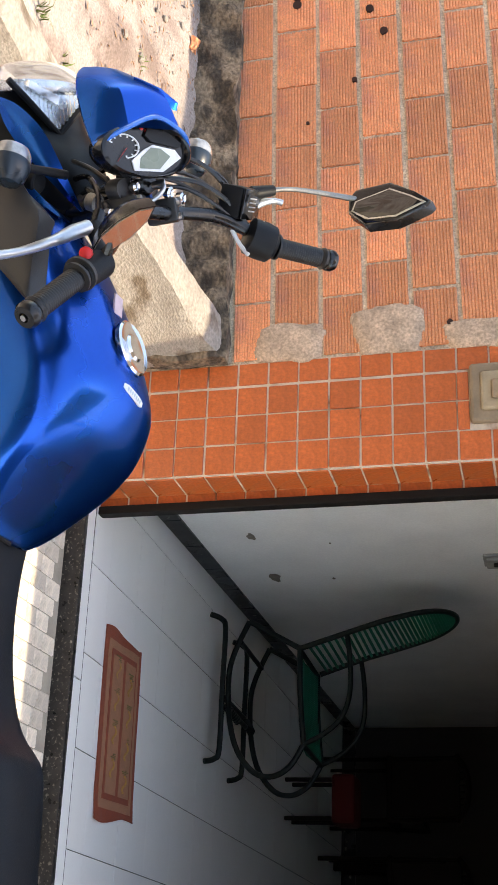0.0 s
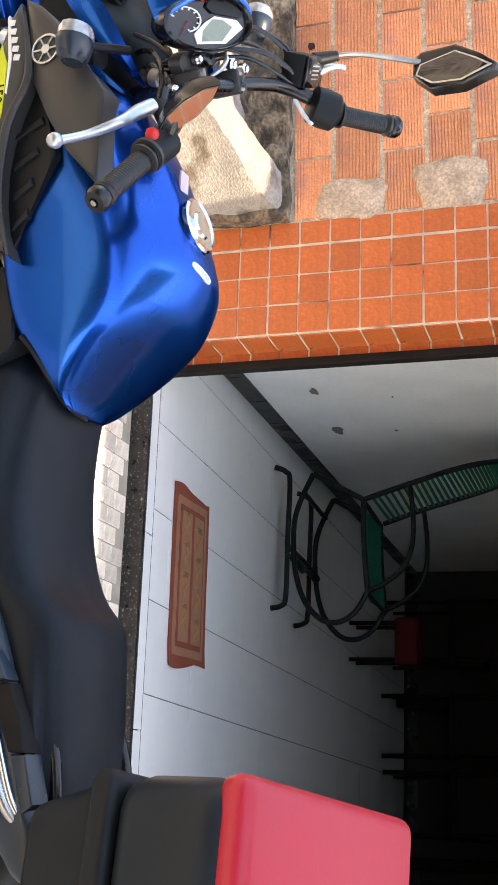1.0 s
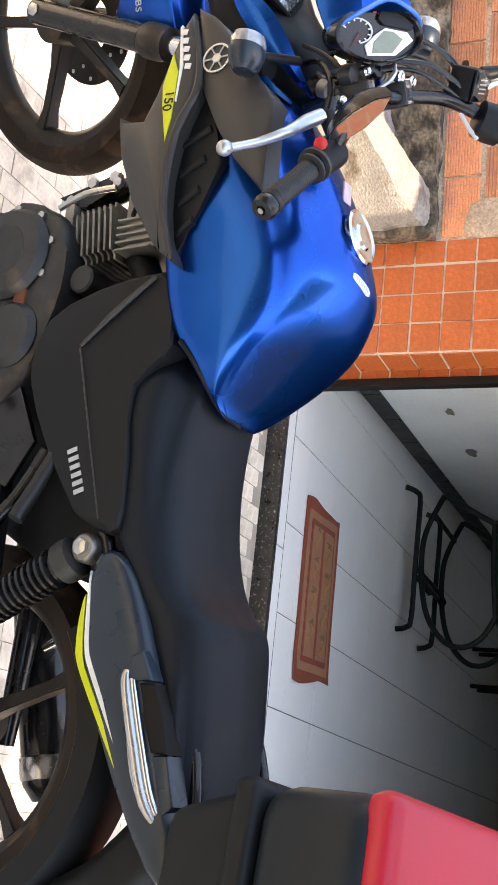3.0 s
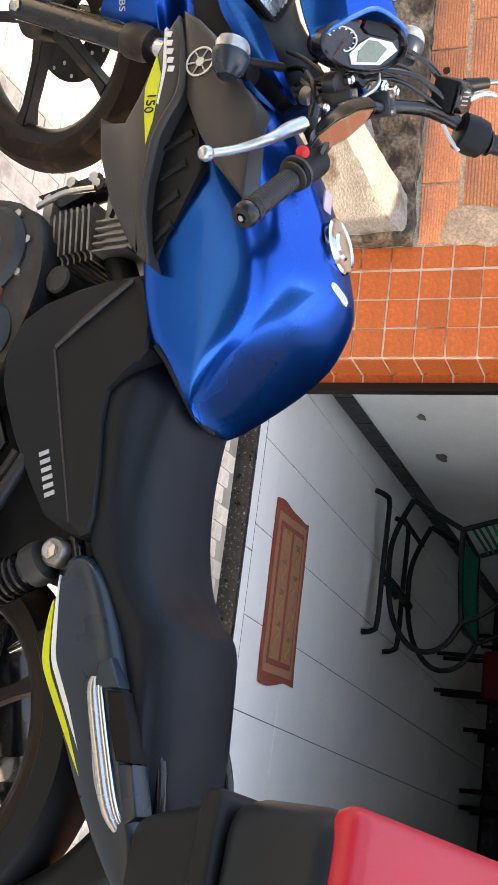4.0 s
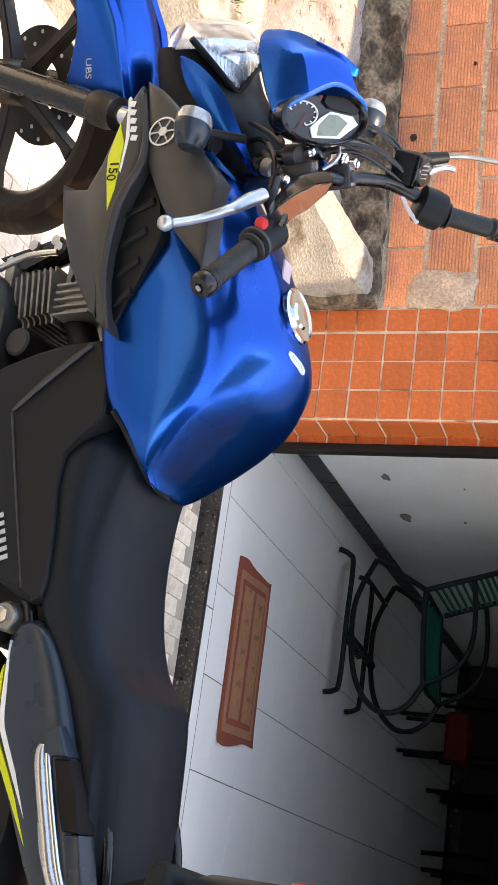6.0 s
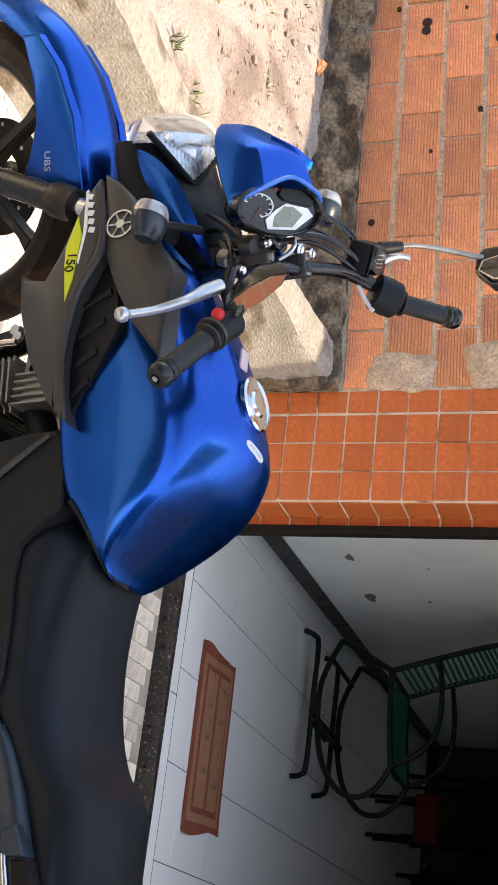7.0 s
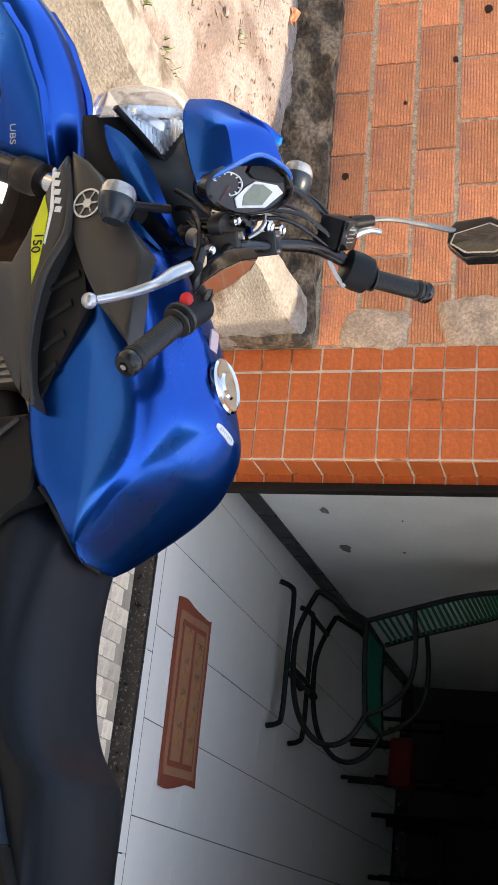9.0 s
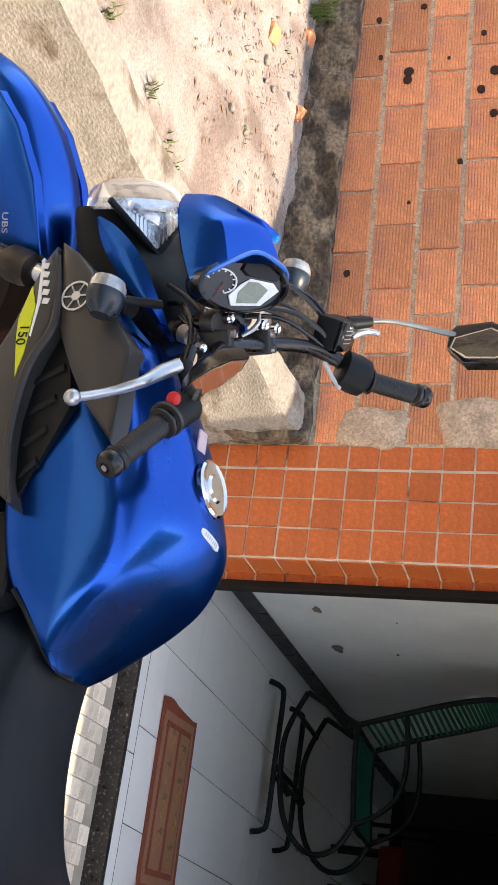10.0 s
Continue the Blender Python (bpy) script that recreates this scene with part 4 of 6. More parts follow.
# tail inner, grab rails, lamp, mudguard
bp("tail_core", loft([[(x, y * w, z + dz) for y, dz in ((-1, 0), (1, 0), (0.9, -0.06), (-0.9, -0.06))] for x, w, z in ((-0.38, 0.09, 0.72), (-0.6, 0.10, 0.80), (-0.88, 0.07, 0.87))]), "black", "black tail underside")
for s in (1, -1):
    zl = 0 if s == 1 else -0.03
    rail = bp("grab_rail", tube([(-0.578, s * 0.150, 0.741 + zl), (-0.600, s * 0.157, 0.746 + zl), (-0.68, s * 0.158, 0.771 + zl), (-0.755, s * 0.155, 0.797 + zl), (-0.800, s * 0.130, 0.822 + zl)], [0.0085, 0.009, 0.009, 0.009, 0.008], 12), "steel", "satin silver grab rail")
    if s == 1:
        bp("rail_face", tube([(-0.580, 0.149, 0.752), (-0.600, 0.153, 0.757), (-0.68, 0.154, 0.783), (-0.755, 0.151, 0.809), (-0.795, 0.128, 0.828)], 0.0065, 10), "chrome", "bright upper face", rail)
        bp("rail_recess", plate([(-0.592, 0.764), (-0.592, 0.793), (-0.640, 0.812), (-0.690, 0.826), (-0.690, 0.797), (-0.650, 0.782)], 0.11, 0.1515, 0.004), "rail", "black recess beside the grab rail")
        bp("rail_pad", plate([(-0.693, 0.799), (-0.692, 0.826), (-0.760, 0.845), (-0.775, 0.826)], 0.11, 0.1500, 0.004), "tail_grey", "")
        bp("rail_mount", plate([(-0.553, 0.748), (-0.545, 0.768), (-0.588, 0.790), (-0.590, 0.745)], 0.11, 0.1585, 0.006), "tail_grey", "", rail)
        bp("rail_foot", tube([(-0.650, 0.150, 0.752), (-0.72, 0.150, 0.772), (-0.80, 0.142, 0.806)], [0.004, 0.006, 0.004], 8), "steel", "", rail)
bp("tail_lamp", box(-0.90, -0.86, -0.06, 0.06, 0.80, 0.85, 0.012), "switch", "red tail lamp")
bm = bmesh.new()
tube([(-0.78, 0, 0.76), (-0.90, 0, 0.64), (-0.97, 0, 0.50), (-1.0, 0, 0.42)], [0.05, 0.055, 0.06, 0.06], 10, bm)
bp("rear_mudguard", bm, "black", "black rear mudguard")

# wheels
def wheel(name, r, w, centre, m, disc):
    hold = new(name)
    hold.parent = bike
    tagged(hold, "black five-spoke alloy wheel with a dusty tyre")
    rr = r - 0.060
    def lay(bm):
        bm.transform(m)
        return bm
    prof = [(rr - 0.004, -w * 0.36), (rr + 0.010, -w * 0.46), (rr + 0.035, -w * 0.5), (r - 0.022, -w * 0.44), (r - 0.006, -w * 0.26), (r, -w * 0.1), (r, w * 0.1), (r - 0.006, w * 0.26), (r - 0.022, w * 0.44), (rr + 0.035, w * 0.5), (rr + 0.010, w * 0.46), (rr - 0.004, w * 0.36)]
    turn = pose(0, 0, 0, 90)
    tyre = bp("tyre", lay(lathe(prof, 72, None, turn, closed=True)), "rubber", "dusty black tyre", hold)
    bm = bmesh.new()
    for i in range(44):
        a = 2 * math.pi * i / 44
        for s in (-1, 1):
            b = box(-0.003, 0.003, s * w * 0.05, s * w * 0.40, r - 0.014, r - 0.0005)
            for v in b.verts:
                k = abs(v.co.y) / w
                v.co.x += 0.05 * k
                v.co.z -= 0.065 * max(0, k - 0.12) - 0.001
            merge(bm, b, Matrix.Rotation(a + (0.07 if s > 0 else 0), 4, 'Y'))
    ob = bp("tread_block", lay(bm), "rubber", "", tyre)
    tagged(ob, kind="stuff")
    rimp = [(rr, -w * 0.40), (rr + 0.008, -w * 0.40), (rr + 0.006, -w * 0.33), (rr - 0.012, -w * 0.27), (rr - 0.020, 0), (rr - 0.012, w * 0.27), (rr + 0.006, w * 0.33), (rr + 0.008, w * 0.40), (rr, w * 0.40), (rr - 0.016, w * 0.30), (rr - 0.028, 0.008), (rr - 0.028, -0.008), (rr - 0.016, -w * 0.30)]
    bp("rim", lay(lathe(rimp, 64, None, turn, closed=True)), "rim", "black alloy rim", hold)
    bp("hub", lay(lathe([(0.030, -0.055), (0.042, -0.050), (0.046, -0.02), (0.046, 0.02), (0.042, 0.050), (0.030, 0.055), (0.014, 0.058)], 28, None, turn)), "rim", "", hold)
    for k in range(5):
        a = 2 * math.pi * k / 5 + 0.35
        b = loft([[(0.011 * c * f, 0.016 * d * f + 0.0, z) for c, d in ((-1, -1), (1, -1), (1, 1), (-1, 1))] for z, f in ((0.03, 1.5), (0.09, 1.05), (rr - 0.06, 0.95), (rr - 0.02, 1.35))])
        bmesh.ops.bevel(b, geom=b.edges[:], offset=0.003, segments=2, affect='EDGES')
        b.transform(Matrix.Rotation(a, 4, 'Y'))
        bp("spoke", lay(b), "rim", "", hold)
    if disc:
        b = lathe([(0.055, -0.002), (0.120, -0.002), (0.120, 0.002), (0.055, 0.002)], 48, None, Matrix.Translation((0, -0.060, 0)) @ turn, closed=True)
        d = bp("brake_disc", lay(b), "rim", "dark drilled brake disc", hold)
        bm = bmesh.new()
        for k in range(24):
            a = 2 * math.pi * k / 24
            q = 0.085 + 0.022 * (k % 2)
            lathe([(0.0045, -0.0026), (0.0045, 0.0026)], 8, bm, Matrix.Translation((q * math.cos(a), -0.060, q * math.sin(a))) @ turn)
        bp("disc_hole", lay(bm), "white", "", d)
    return hold
rear = Matrix.Translation((-0.6625, 0, 0.305))
wheel("rear_wheel", 0.310, 0.105, None, rear, False)
rake = Vector((-0.42, 0, 0.907)).normalized()
C = Vector((0.712, 0.018, 0.305))
STEER = Matrix.Translation(C) @ Matrix.Rotation(radians(28), 4, rake)
wheel("front_wheel", 0.302, 0.080, None, STEER, True)

# front fork, mudguard
fork = [((0.677, 0.105, 0.315), (0.520, 0.105, 0.650), (0.395, 0.100, 0.930)), ((0.771, -0.075, 0.315), (0.614, -0.075, 0.650), (0.495, -0.075, 0.960))]
for a, b, c in fork:
    a, b, c = Vector(a), Vector(b), Vector(c)
    mid = a.lerp(b, 0.80)
    leg = bp("fork_leg", rod(a - (b - a).normalized() * 0.02, mid, 0.025, 0.027, 20), "gloss", "black fork leg")
    bp("fork_seal", lathe([(0.030, 0), (0.033, 0.006), (0.033, 0.040), (0.029, 0.050), (0.031, 0.062), (0.022, 0.068)], 20, None, aim(mid, b)), "rim", "", leg)
    bp("fork_tube", rod(mid, b + (c - b) * 0.25, 0.0185, None, 20), "chrome", "bright fork tube", leg)
    bp("fork_sleeve", rod(b + (c - b) * 0.25, b + (c - b) * 0.72, 0.0185, None, 20), "black", "black upper fork sleeve", leg)
    bp("axle_clamp", lathe([(0.012, -0.012), (0.024, -0.010), (0.026, 0.0), (0.024, 0.012), (0.012, 0.014)], 16, None, aim(a, a + Vector((-0.3, 0.88, 0)))), "gloss", "", leg)
    bp("axle_nut", lathe([(0.013, 0), (0.013, 0.010), (0.007, 0.013)], 6, None, aim(a + Vector((-0.006, 0.018, 0)), a + Vector((-0.3, 0.88, 0)))), "steel", "", leg)

def mudguard():
    rings = []
    R = 0.352
    for i in range(29):
        a = radians(22 + 92 * i / 28)
        w = 0.060 * min(1, 0.55 + 0.45 * (i / 6)) if i < 6 else 0.060 + 0.006 * (i / 28)
        ring = []
        outer = [(-1, -0.040), (-0.95, -0.012), (-0.62, 0.004), (-0.25, 0.012), (0, 0.016), (0.25, 0.012), (0.62, 0.004), (0.95, -0.012), (1, -0.040)]
        for y, d in outer:
            ring.append((y * w, R + d))
        for y, d in outer[::-1]:
            ring.append((y * w * 0.94, R + d - 0.005))
        rings.append([(q * math.cos(a), y, q * math.sin(a)) for y, q in ring])
    bm = loft(rings)
    bm.transform(STEER)
    return bm
guard = bp("front_mudguard", mudguard(), "blue", "glossy blue front mudguard", angle=50)
for s in (1, -1):
    bm = plate([(0.20, 0.245), (0.10, 0.262), (0.030, 0.262), (-0.020, 0.230), (-0.055, 0.200), (-0.085, 0.245), (-0.110, 0.300), (-0.120, 0.350), (0.02, 0.352), (0.12, 0.328), (0.19, 0.290)], s * 0.050, s * 0.0705, 0.006, 0.003)
    bm.transform(STEER)
    skirt = bp("mudguard_side", bm, "blue", "blue mudguard side", guard)
    if s == 1:
        writing("UBS", 0.022, STEER @ side_frame(-0.045, 0.0745, 0.275, -12), "silver", "mudguard_lettering", skirt, "small grey letters")

# headlamp unit and dash in their own steered frame
left_axis, ahead_axis = Vector((-0.42, 0.84, -0.33)).normalized(), Vector((0.88, 0.44, 0.12))
up_axis = ahead_axis.cross(left_axis).normalized()
ahead_axis = left_axis.cross(up_axis).normalized()
HEADF = Matrix.Translation(Vector((0.535, -0.005, 0.99)) + 0.070 * left_axis + 0.068 * up_axis) @ Matrix((left_axis, ahead_axis, up_axis)).transposed().to_4x4()
def hp(name, bm, mat, label="", parent=None, angle=40):
    bm.transform(HEADF)
    return bp(name, bm, mat, label, parent, angle)
def dp(name, bm, mat, label="", parent=None, angle=40):
    bm.transform(Matrix.Translation((0.008, -0.012, -0.006)) @ Matrix.Diagonal((1.12, 0.80, 1, 1)))
    return hp(name, bm, mat, label, parent, angle)
def face_block(points, z0, z1):
    bm = bmesh.new()
    a = [bm.verts.new((x, y, z0)) for x, y in points]
    b = [bm.verts.new((x, y, z1)) for x, y in points]
    bm.faces.new(a[::-1])
    bm.faces.new(b)
    for i in range(len(points)):
        j = (i + 1) % len(points)
        bm.faces.new((a[i], a[j], b[j], b[i]))
    return bm
# hood over the dash: faceted wedge whose nose dips ahead
def hood_ring(f, sweep, w, crown, edge):
    pts = []
    for k, h in ((-1, 0), (-0.86, 0.50), (-0.55, 0.90), (0, 1.0), (0.55, 0.90), (0.86, 0.50), (1, 0)):
        pts.append((k * w, f - sweep * abs(k) ** 1.5, edge + (crown - edge) * h))
    return pts + [(x * 0.96, f2 + 0.002, z - 0.007) for x, f2, z in pts[::-1]]
HOOD = [(0.036, 0.044, 0.108, 0.027, -0.012), (0.060, 0.032, 0.101, 0.020, -0.034), (0.085, 0.012, 0.090, 0.006, -0.056), (0.104, 0.0, 0.076, -0.028, -0.070), (0.120, 0.0, 0.056, -0.056, -0.084), (0.130, 0.0, 0.036, -0.074, -0.094)]
hood = hp("headlamp_cowl", loft([hood_ring(*r) for r in stations(HOOD, 4)]), "blue", "glossy blue headlamp cowl", angle=24)
rim = hood_ring(*HOOD[0])[:7]
hp("cowl_rim", tube([(x, f, z + 0.001) for x, f, z in rim], 0.0042, 8), "rim_blue", "light blue cowl rim", hood)
hp("cowl_fin", loft([[(x + d, f, z) for d, f, z in ((-0.004, f0, z0), (0.004, f0, z0), (0.004, f0 - 0.012, z0 - 0.004), (-0.004, f0 - 0.012, z0 - 0.004))] for x, f0, z0 in ((-0.020, 0.110, -0.032), (-0.045, 0.090, -0.004), (-0.070, 0.066, 0.010))]), "blue", "", hood)
# black shell under it, open to the front where the lamp sits
def shell_ring(f, w, top, low):
    c, h = 0.5 * (top + low), 0.5 * (top - low)
    return [(w * math.copysign(abs(math.cos(a)) ** 0.85, math.cos(a)), f, c + h * math.copysign(abs(math.sin(a)) ** 0.75, math.sin(a))) for a in (2 * math.pi * k / 28 for k in range(28))]
shell = hp("headlamp_shell", loft([shell_ring(*r) for r in stations([(-0.120, 0.050, -0.112, -0.20), (-0.060, 0.074, -0.135, -0.27), (0.0, 0.092, -0.168, -0.32), (0.045, 0.104, -0.212, -0.335), (0.095, 0.106, -0.236, -0.335), (0.116, 0.104, -0.244, -0.330)], 3)]), "black", "black headlamp shell", angle=60)
hp("shell_arm", loft([[(x, f, z), (x + 0.02, f, z), (x + 0.02, f - 0.012, z - 0.02), (x, f - 0.012, z - 0.02)] for x, f, z in ((-0.085, 0.120, -0.222), (-0.060, 0.118, -0.160), (-0.030, 0.124, -0.095))]), "black", "", shell)
# lamp: ribbed bright reflector in a V, clear glass bulging ahead of it
for k in range(22):
    x = -0.0945 + 0.009 * k
    f0 = 0.044 + abs(x) * 0.80
    if f0 < 0.116:
        bm = bmesh.new()
        v = [bm.verts.new(p) for p in ((x - 0.0045, f0, -0.2120), (x, f0, -0.2090), (x + 0.0045, f0, -0.2120), (x - 0.0045, 0.122, -0.2160), (x, 0.122, -0.2130), (x + 0.0045, 0.122, -0.2160))]
        for q in ((0, 1, 4, 3), (1, 2, 5, 4), (0, 3, 5, 2), (0, 2, 1), (3, 4, 5)):
            bm.faces.new([v[i] for i in q])
        hp("reflector_rib", bm, "lamp_silver", "", shell, 15)
for s in (1, -1):
    hp("lamp_frame", tube([(0.0, 0.036, -0.2095), (s * 0.050, 0.080, -0.2110), (s * 0.100, 0.124, -0.2150)], [0.0055, 0.006, 0.006], 8), "black", "", shell)
hp("lamp_bowl", loft([[(w * math.cos(2 * math.pi * k / 24), f, -0.262 + h * math.sin(2 * math.pi * k / 24)) for k in range(24)] for f, w, h in ((0.110, 0.098, 0.060), (0.130, 0.084, 0.050), (0.124, 0.060, 0.034), (0.112, 0.020, 0.012))]), "lamp_silver", "bright lamp bowl", shell, 30)
hp("lamp_vane", face_block([(0.005, 0.085), (0.070, 0.112), (0.066, 0.124), (0.002, 0.100)], -0.222, -0.200), "lamp_silver", "", shell, 20)
hp("headlamp_glass", loft([[(w * math.cos(2 * math.pi * k / 28), f, c + h * math.sin(2 * math.pi * k / 28)) for k in range(28)] for f, w, c, h in stations([(0.112, 0.100, -0.262, 0.062), (0.130, 0.098, -0.262, 0.062), (0.150, 0.086, -0.262, 0.056), (0.164, 0.056, -0.264, 0.038), (0.170, 0.010, -0.266, 0.008)], 3)]), "lens", "clear headlamp glass", shell, 60)
# blue lancet blades on both shoulders of the shell
def lancet(upper, lower, s, bulge):
    rings = []
    for a, b in zip(smooth_line(upper, 4), smooth_line(lower, 4)):
        m = a.lerp(b, 0.5) + Vector((bulge, 0, bulge * 0.5))
        back = a.lerp(b, 0.5) - Vector((0.010, 0, 0.004))
        rings.append([(s * p.x, p.y, p.z) for p in (a, a.lerp(m, 0.6), m, b.lerp(m, 0.6), b, back)])
    return loft(rings)
for s in (1, -1):
    hp("cowl_spear", lancet([(0.116, 0.096, -0.222), (0.110, 0.076, -0.182), (0.101, 0.030, -0.136), (0.093, -0.035, -0.104), (0.085, -0.105, -0.074)], [(0.119, 0.090, -0.226), (0.124, 0.050, -0.206), (0.124, 0.005, -0.170), (0.112, -0.050, -0.122), (0.086, -0.108, -0.077)], s, 0.005), "blue", "blue blade beside the headlamp", None, 32)
    hp("cowl_blade", lancet([(0.122, -0.045, -0.168), (0.121, -0.080, -0.128), (0.118, -0.112, -0.090)], [(0.126, -0.052, -0.180), (0.125, -0.090, -0.142), (0.119, -0.118, -0.095)], s, 0.003), "blue", "small blue blade under the cowl", None, 32)
dash = dp("dash_body", lathe([(0.060, -0.045), (0.086, -0.020), (0.092, 0.0), (0.092, 0.016), (0.086, 0.020), (0.083, 0.012), (0.002, 0.010)], 40, None, pose(0, -0.005, 0.0) @ Matrix.Diagonal((1.0, 0.60, 1, 1))), "gloss", "round black instrument cluster")
dp("dash_ring", lathe([(0.0905, 0.016), (0.0925, 0.019), (0.088, 0.022), (0.085, 0.019)], 40, None, pose(0, -0.005, 0.0) @ Matrix.Diagonal((1.0, 0.60, 1, 1)), closed=True), "gloss", "", dash)
dp("screen_frame", face_block([(0.026, -0.046), (-0.034, -0.046), (-0.074, -0.016), (-0.062, 0.000), (-0.015, 0.008), (0.006, -0.004), (0.030, -0.026)], 0.011, 0.0135), "white", "pale display frame", dash)
dp("screen", face_block([(0.016, -0.041), (-0.026, -0.041), (-0.050, -0.014), (-0.030, 0.001), (-0.010, 0.002), (0.012, -0.020)], 0.0136, 0.0145), "screen", "grey-green display", dash)
bm = bmesh.new()
tube([(0.044 + 0.030 * math.cos(a), 0.002 + 0.024 * math.sin(a), 0.0125) for a in (radians(d) for d in range(20, 261, 30))], 0.0016, 6, bm)
dp("dial_ring", bm, "white", "", dash)
for k in range(9):
    a = radians(20 + 30 * k)
    dp("dial_mark", face_block([(0.044 + 0.9 * q * math.cos(a + e), 0.002 + 0.72 * q * math.sin(a + e)) for q, e in ((0.026, -0.06), (0.032, -0.05), (0.032, 0.05), (0.026, 0.06))], 0.0112, 0.0125), "white", "", dash)
dp("dial_needle", face_block([(0.042, -0.004), (0.038, 0.0), (0.060, -0.030)], 0.013, 0.0145), "switch", "", dash)
for x, y in ((-0.005, 0.035), (0.006, 0.040)):
    dp("warning_light", lathe([(0.004, 0.011), (0.004, 0.013), (0.001, 0.0135)], 10, None, pose(x, y, 0)), "switch", "", dash)
dp("dash_hood", face_block([(-0.010, 0.014), (-0.068, 0.004), (-0.074, 0.014), (-0.045, 0.034), (-0.005, 0.042), (0.002, 0.026)], 0.0115, 0.016), "black", "", dash)
# indicators
def indicator(c, stem):
    c, stem = Vector(c), Vector(stem)
    body = bp("indicator", lathe([(0.010, -0.036), (0.020, -0.034), (0.030, -0.022), (0.035, -0.004), (0.0355, 0.006), (0.0345, 0.008)], 24, None, aim(c, c + Vector((0.85, 0.05, 0.10)))  @ Matrix.Diagonal((0.94, 0.80, 0.92, 1))), "tail_grey", "dark grey front indicator")
    bp("indicator_lens", lathe([(0.0352, 0.008), (0.035, 0.018), (0.030, 0.030), (0.018, 0.036), (0.002, 0.038)], 24, None, aim(c, c + Vector((0.85, 0.05, 0.10))) @ Matrix.Diagonal((0.94, 0.80, 0.92, 1))), M["frost"], "frosted clear lens", body)
    bp("indicator_stem", rod(c - (c - stem).normalized() * 0.015, stem, 0.0065, 0.008, 12), "black", "", body)
M["frost"] = material("frosted_lens", (0.36, 0.36, 0.35), 0.12, metal=0.35, vary=0.25, scale=60, coat=1.0)
indicator((0.372, 0.235, 0.890), (0.42, 0.12, 0.915))
indicator((0.668, -0.235, 0.972), (0.60, -0.12, 0.93))

# handlebar, grips, levers, mirrors
bar = bp("handlebar", tube([(0.165, 0.205, 1.005), (0.215, 0.165, 1.018), (0.330, 0.070, 0.996), (0.375, 0.045, 0.998), (0.425, -0.05, 1.016), (0.445, -0.085, 1.026), (0.468, -0.150, 1.060), (0.463, -0.210, 1.100), (0.447, -0.240, 1.126)], 0.0125, 14), "gloss", "black handlebar")
def grip(a, b, name="grip"):
    a, b = Vector(a), Vector(b)
    n = (b - a).length
    prof = [(0.015, 0), (0.024, 0.002), (0.024, 0.006), (0.0165, 0.008)]
    for i in range(18):
        z = 0.012 + (n - 0.03) * i / 17
        prof += [(0.0172, z), (0.0178, z + 0.0012), (0.0178, z + 0.004)]
    prof += [(0.0165, n - 0.012), (0.019, n - 0.010), (0.021, n - 0.006), (0.019, n)]
    g = bp("grip", lathe(prof, 20, None, aim(a, b)), "grip", "ribbed black rubber grip", bar)
    d = (b - a).normalized()
    bp("bar_end", lathe([(0.018, 0), (0.0205, 0.004), (0.0205, 0.014), (0.017, 0.020), (0.008, 0.021), (0.006, 0.017)], 20, None, aim(b, b + d)), "gloss", "", g)
    bp("bar_bolt", lathe([(0.005, 0.017), (0.005, 0.023), (0.002, 0.023)], 8, None, aim(b, b + d)), "steel", "", g)
grip((0.176, 0.195, 1.004), (0.090, 0.262, 0.976))
grip((0.446, -0.248, 1.133), (0.450, -0.330, 1.202))
sw = bp("switch_box", rod((0.225, 0.150, 1.012), (0.178, 0.192, 1.004), 0.027, 0.024, 16), "black", "black switch housing", bar)
bp("switch_button", lathe([(0.011, 0), (0.010, 0.010), (0.003, 0.012)], 10, None, aim((0.212, 0.196, 1.014), (0.19, 0.235, 1.036))), "switch", "red switch", sw)
bp("switch_ring", rod((0.186, 0.187, 1.004), (0.181, 0.191, 1.003), 0.0275, None, 18), "engine", "", sw)
bp("throttle_box", lathe([(0.020, 0), (0.034, 0.006), (0.036, 0.030), (0.034, 0.050), (0.022, 0.060)], 22, None, aim((0.455, -0.205, 1.095), (0.447, -0.246, 1.131))), "black", "black throttle housing", bar)
lev = bp("clutch_lever", tube([(0.290, 0.150, 0.985), (0.268, 0.175, 0.972), (0.232, 0.215, 0.965), (0.205, 0.245, 0.930), (0.180, 0.285, 0.907)], [0.012, 0.012, 0.0085, 0.007, 0.007], 10), "silver", "bright silver clutch lever", bar)
bm = bmesh.new()
bmesh.ops.create_uvsphere(bm, u_segments=16, v_segments=10, radius=0.0125)
bm.transform(Matrix.Translation((0.178, 0.290, 0.906)))
bp("lever_ball", bm, "silver", "", lev)
bp("lever_bracket", rod((0.300, 0.135, 0.985), (0.255, 0.140, 1.005), 0.014, 0.012, 12), "black", "", lev)
bp("brake_lever", tube([(0.520, -0.220, 1.100), (0.540, -0.240, 1.116), (0.548, -0.256, 1.130), (0.548, -0.266, 1.140)], [0.008, 0.007, 0.006, 0.006], 10), "silver", "bright silver brake lever", bar)
res = bp("brake_reservoir", box(-0.042, 0.042, -0.029, 0.029, -0.026, 0.018, 0.005), "black", "square black brake reservoir", bar)
res.matrix_basis = Matrix.Translation((0.515, -0.190, 1.088)) @ pose(0, 0, 0, 0, 0, -62) @ pose(0, 0, 0, 22, 0, 0)
lid = bp("reservoir_lid", box(-0.041, 0.041, -0.028, 0.028, 0.018, 0.024, 0.003), "gloss", "", res)
